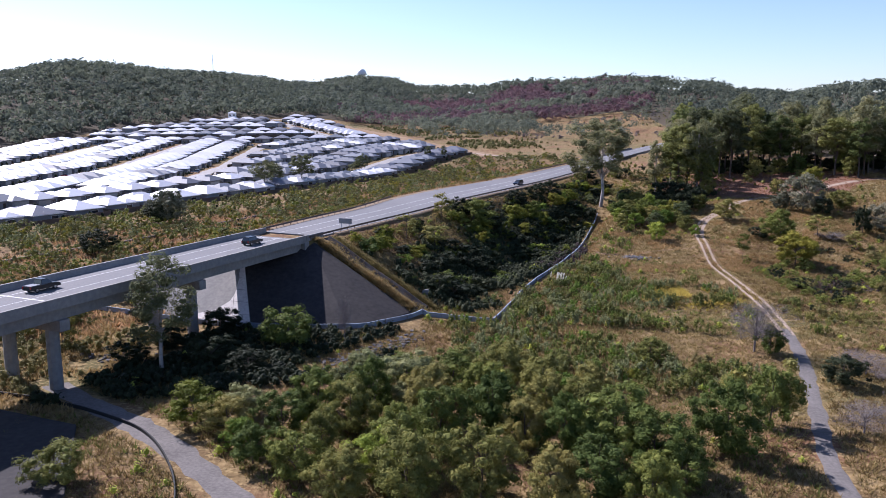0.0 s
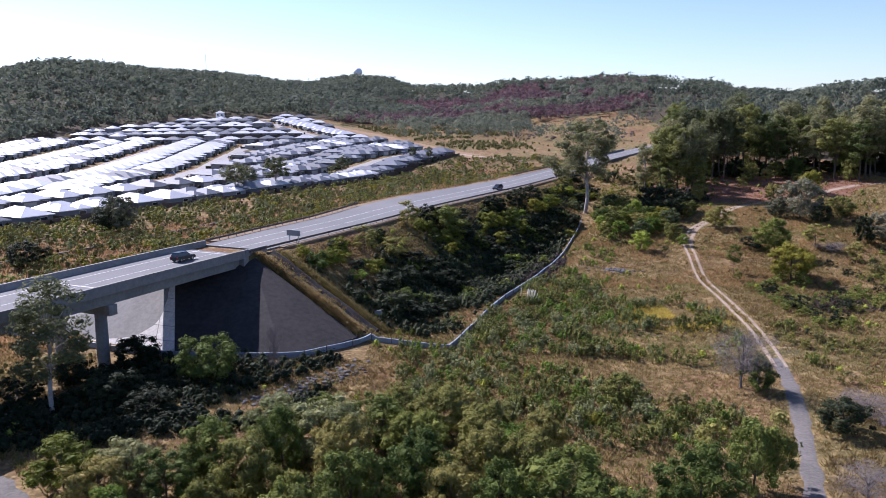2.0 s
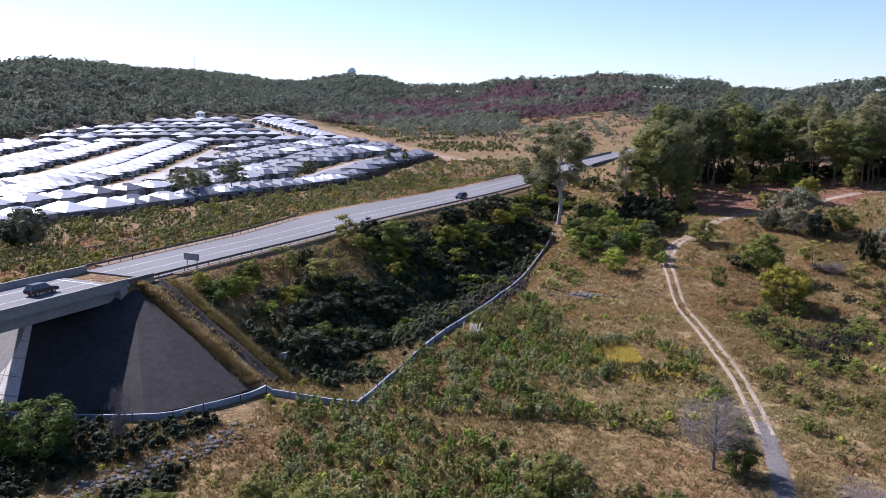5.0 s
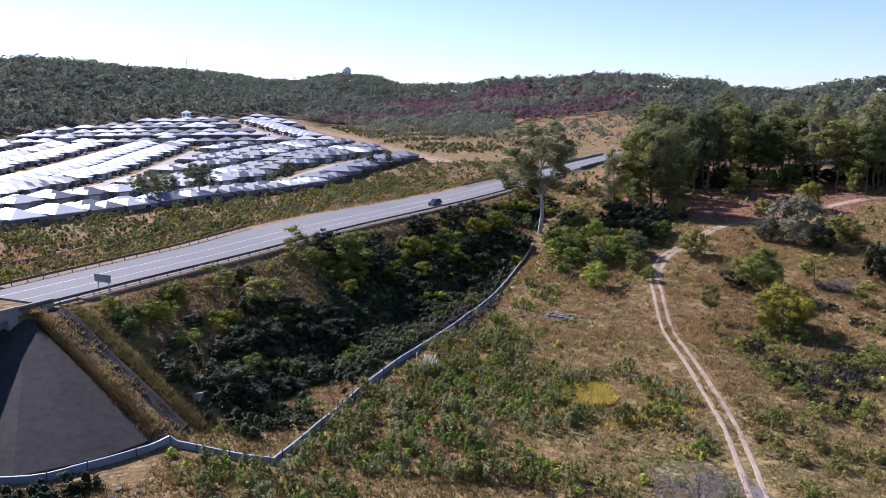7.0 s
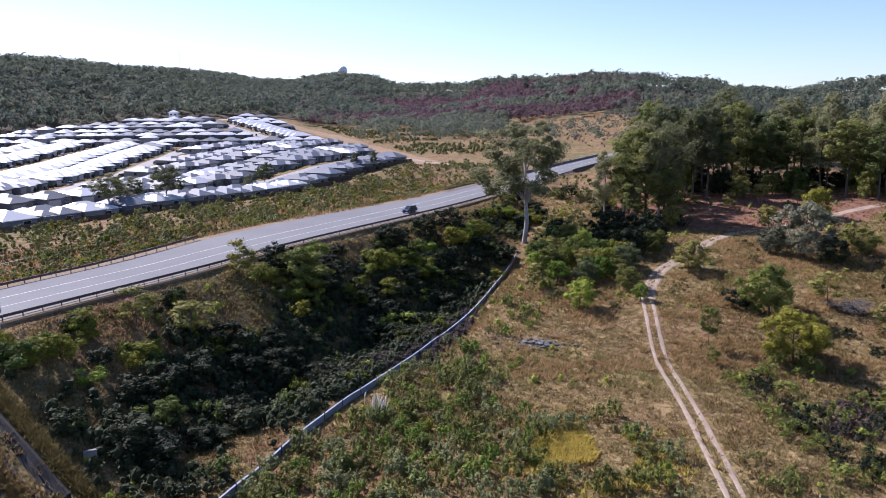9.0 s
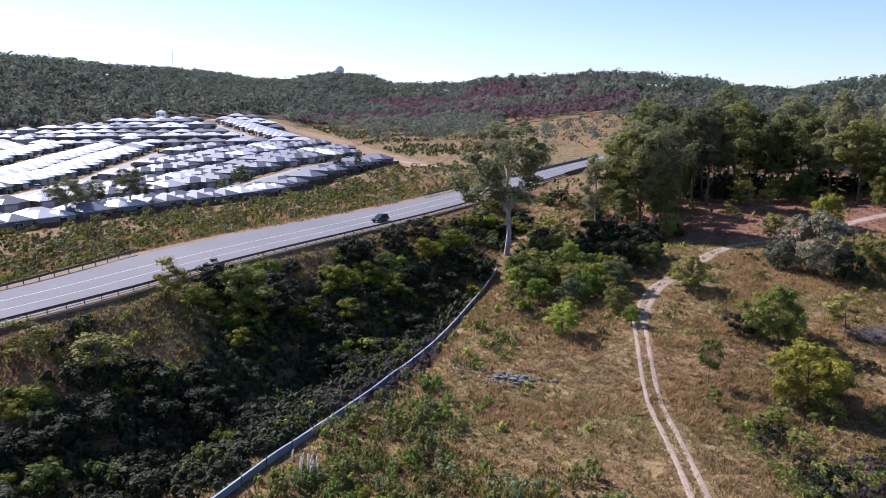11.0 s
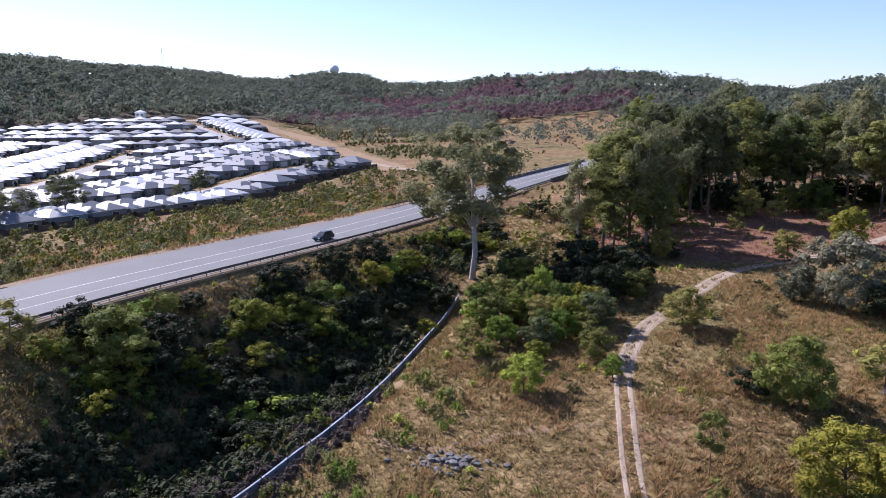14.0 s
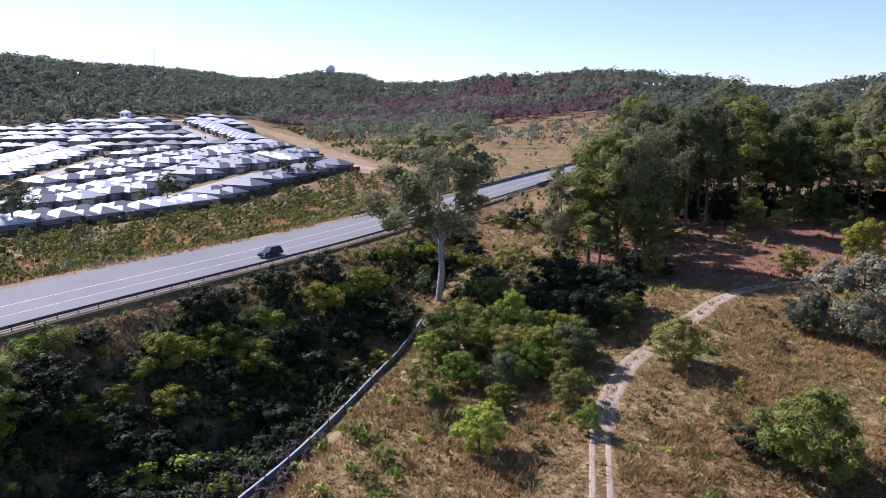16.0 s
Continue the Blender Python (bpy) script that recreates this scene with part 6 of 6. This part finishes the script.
for i in range(2, len(PIPE) - 1, 4):
    part("saddle", boxed(-0.35, 0.35, -0.35, 0.35, -0.6, 0.25), CONCRETE, pipe, m=pose(PIPE[i, 0], PIPE[i, 1], float(pz[i]) - 0.4))

# ---- stones ----
ROCK = material("grey_stone", (0.150, 0.143, 0.143), 0.9, 0.2, scales=(0.5, 4), tint=(0.075, 0.072, 0.072), each=0.2, bump=0.4)


def stone(seed):
    rs = np.random.default_rng(seed)
    bm = bmesh.new()
    bmesh.ops.create_icosphere(bm, subdivisions=1, radius=0.5)
    for v in bm.verts:
        v.co *= rs.uniform(0.7, 1.15)
        v.co.z *= 0.65
    me = bpy.data.meshes.new("stone")
    bm.to_mesh(me)
    bm.free()
    me.materials.append(ROCK)
    return me


STONES = [stone(k) for k in range(4)]
r = np.random.default_rng(81)
for k in range(290):
    q = r.uniform(0, 1)
    x, y = -19 + 15 * q + r.normal(0, 1.1), 121.5 + 15 * q + r.normal(0, 1.5)
    if k % 5 == 0:
        x, y = -52.7 + r.normal(0, 3.0), 123 + r.normal(0, 1.3)
    s = r.uniform(0.35, 1.1)
    ob = part("stone", STONES[k % 4], m=Matrix.LocRotScale((x, y, float(height(x, y)) + 0.1 * s), Euler((0, 0, r.uniform(0, 6))), (s, s * 0.8, s)))
    tagged(ob, "rough grey stone in the dry creek bed", "stone", "stones in the creek")
for k in range(60):
    x, y = 51.5 + r.normal(0, 1.9), 206.5 + r.normal(0, 1.3)
    s = r.uniform(0.5, 1.4)
    ob = part("stone", STONES[k % 4], m=Matrix.LocRotScale((x, y, float(height(x, y)) + 0.1 * s), Euler((0, 0, r.uniform(0, 6))), (s, s * 0.8, s)))
    tagged(ob, "pale grey stone in a heap on the grass", "stone", "stones in the grass")

# ---- plume grass ----
PLUME = material("white_plumes", (0.75, 0.72, 0.64), 0.8, 0.1, var=0.15, leaf=0.3)
pampas = tagged(new("pampas_grass"), "clump of pampas grass with white plumes", "grass clump")
r = np.random.default_rng(91)
pts = np.c_[27.0 + r.normal(0, 0.9, 300), 176.3 + r.normal(0, 0.9, 300), np.zeros(300)]
base = float(height(27.0, 176.3))
a = r.normal(0, 0.5, (300, 2))
v = np.stack([pts + [0, 0, base], pts + [0.12, 0.05, base], pts + np.c_[a, np.full(300, base + 1.4)]], 1).reshape(-1, 3)
part("leaves", mesh_from("leaves", v, np.arange(900).reshape(300, 3), GRASS_GREEN), parent=pampas)
for k in range(16):
    x, y = 27.0 + r.normal(0, 0.7), 176.3 + r.normal(0, 0.9)
    v, f = tube([(x, y, base + 1.0), (x + 0.05, y, base + 1.5 + 0.05 * k), (x + 0.15, y, base + 1.9 + 0.06 * k), (x + 0.3, y + 0.1, base + 2.1 + 0.07 * k)], [0.03, 0.09, 0.11, 0.02], 6)
    part("plume", mesh_from("plume", v, f, PLUME, smooth=True), parent=pampas)

# ---- purple-brown heath and bare patches ----
HEATH_DARK = foliage("dead_heath", (0.11, 0.085, 0.080), (0.07, 0.05, 0.05))
r = np.random.default_rng(95)
x, y = r.uniform(80, 122, 3600), r.uniform(166, 188, 3600)
ok = ((x - 95) / 15) ** 2 + ((y - 176) / 6.5) ** 2 < 1 + 0.4 * wave(x, y, 5)
shrub_stuff("dead_heath", x[ok], y[ok], 0.3, 0.8, 14, HEATH_DARK, "flat purple-brown patch of dead heath", 95)

x, y = r.uniform(18, 42, 900), r.uniform(196, 230, 900)
f = fd_of(x, y)
ok = (np.abs(f) > 0.6) & (f > -7) & (f < 3.5) & (wave(x, y, 6) > -0.4)
shrub_stuff("dead_heath", x[ok], y[ok], 0.6, 1.7, 40, HEATH_DARK, "purple-brown dead brush along the drain", 96)

# ---- drain outlet ----
c = (-3.7, 160.8)
tagged(part("drain_outlet", boxed(-0.7, 0.7, -0.25, 0.25, -0.3, 1.0, bevel=0.05), CONCRETE, m=pose(c[0], c[1], float(height(*c)), 0, 0, 30)), "small pale concrete drain outlet in the bank", "drain outlet")

# ---- dirt cutting and field road beyond the estate ----
SOIL = material("bare_orange_soil", (0.27, 0.185, 0.115), 0.95, 0.1, scales=(0.05, 0.6), tint=(0.19, 0.13, 0.075), bump=0.5, bump_scale=1.0)
edge = curve_points([(30, 492), (8, 560), (-22, 640), (-58, 740), (-95, 810), (-125, 870), (-150, 930)], 6.0)
tagged(part("verge", rough_strip(edge, 8, SOIL, "verge", 0.15)), "bare orange soil strip along the edge of the estate", "bare soil", kind="structure")
lane = curve_points([(-8, 560), (16, 525), (30, 500), (44, 486), (55, 476)], 4.0)
tagged(part("lane", rough_strip(lane, 3.0, DIRT, "lane", 0.22)), "pale gravel lane at the edge of the estate", "lane", kind="structure")
yard = curve_points([(168, 316), (190, 345), (214, 388)], 3.0)
tagged(part("track", rough_strip(yard, 5.0, DIRT, "track", 0.1)), "pale dirt clearing among the trees", "track", kind="structure")
scar = curve_points([(46, 236), (42.5, 227), (40.5, 219), (44, 211), (51, 209.5), (60, 213), (70, 214)], 1.5)
tagged(part("path", rough_strip(scar, 0.9, SOIL, "path", 0.06)), "worn bare footpath across the dry grass", "path", kind="structure")
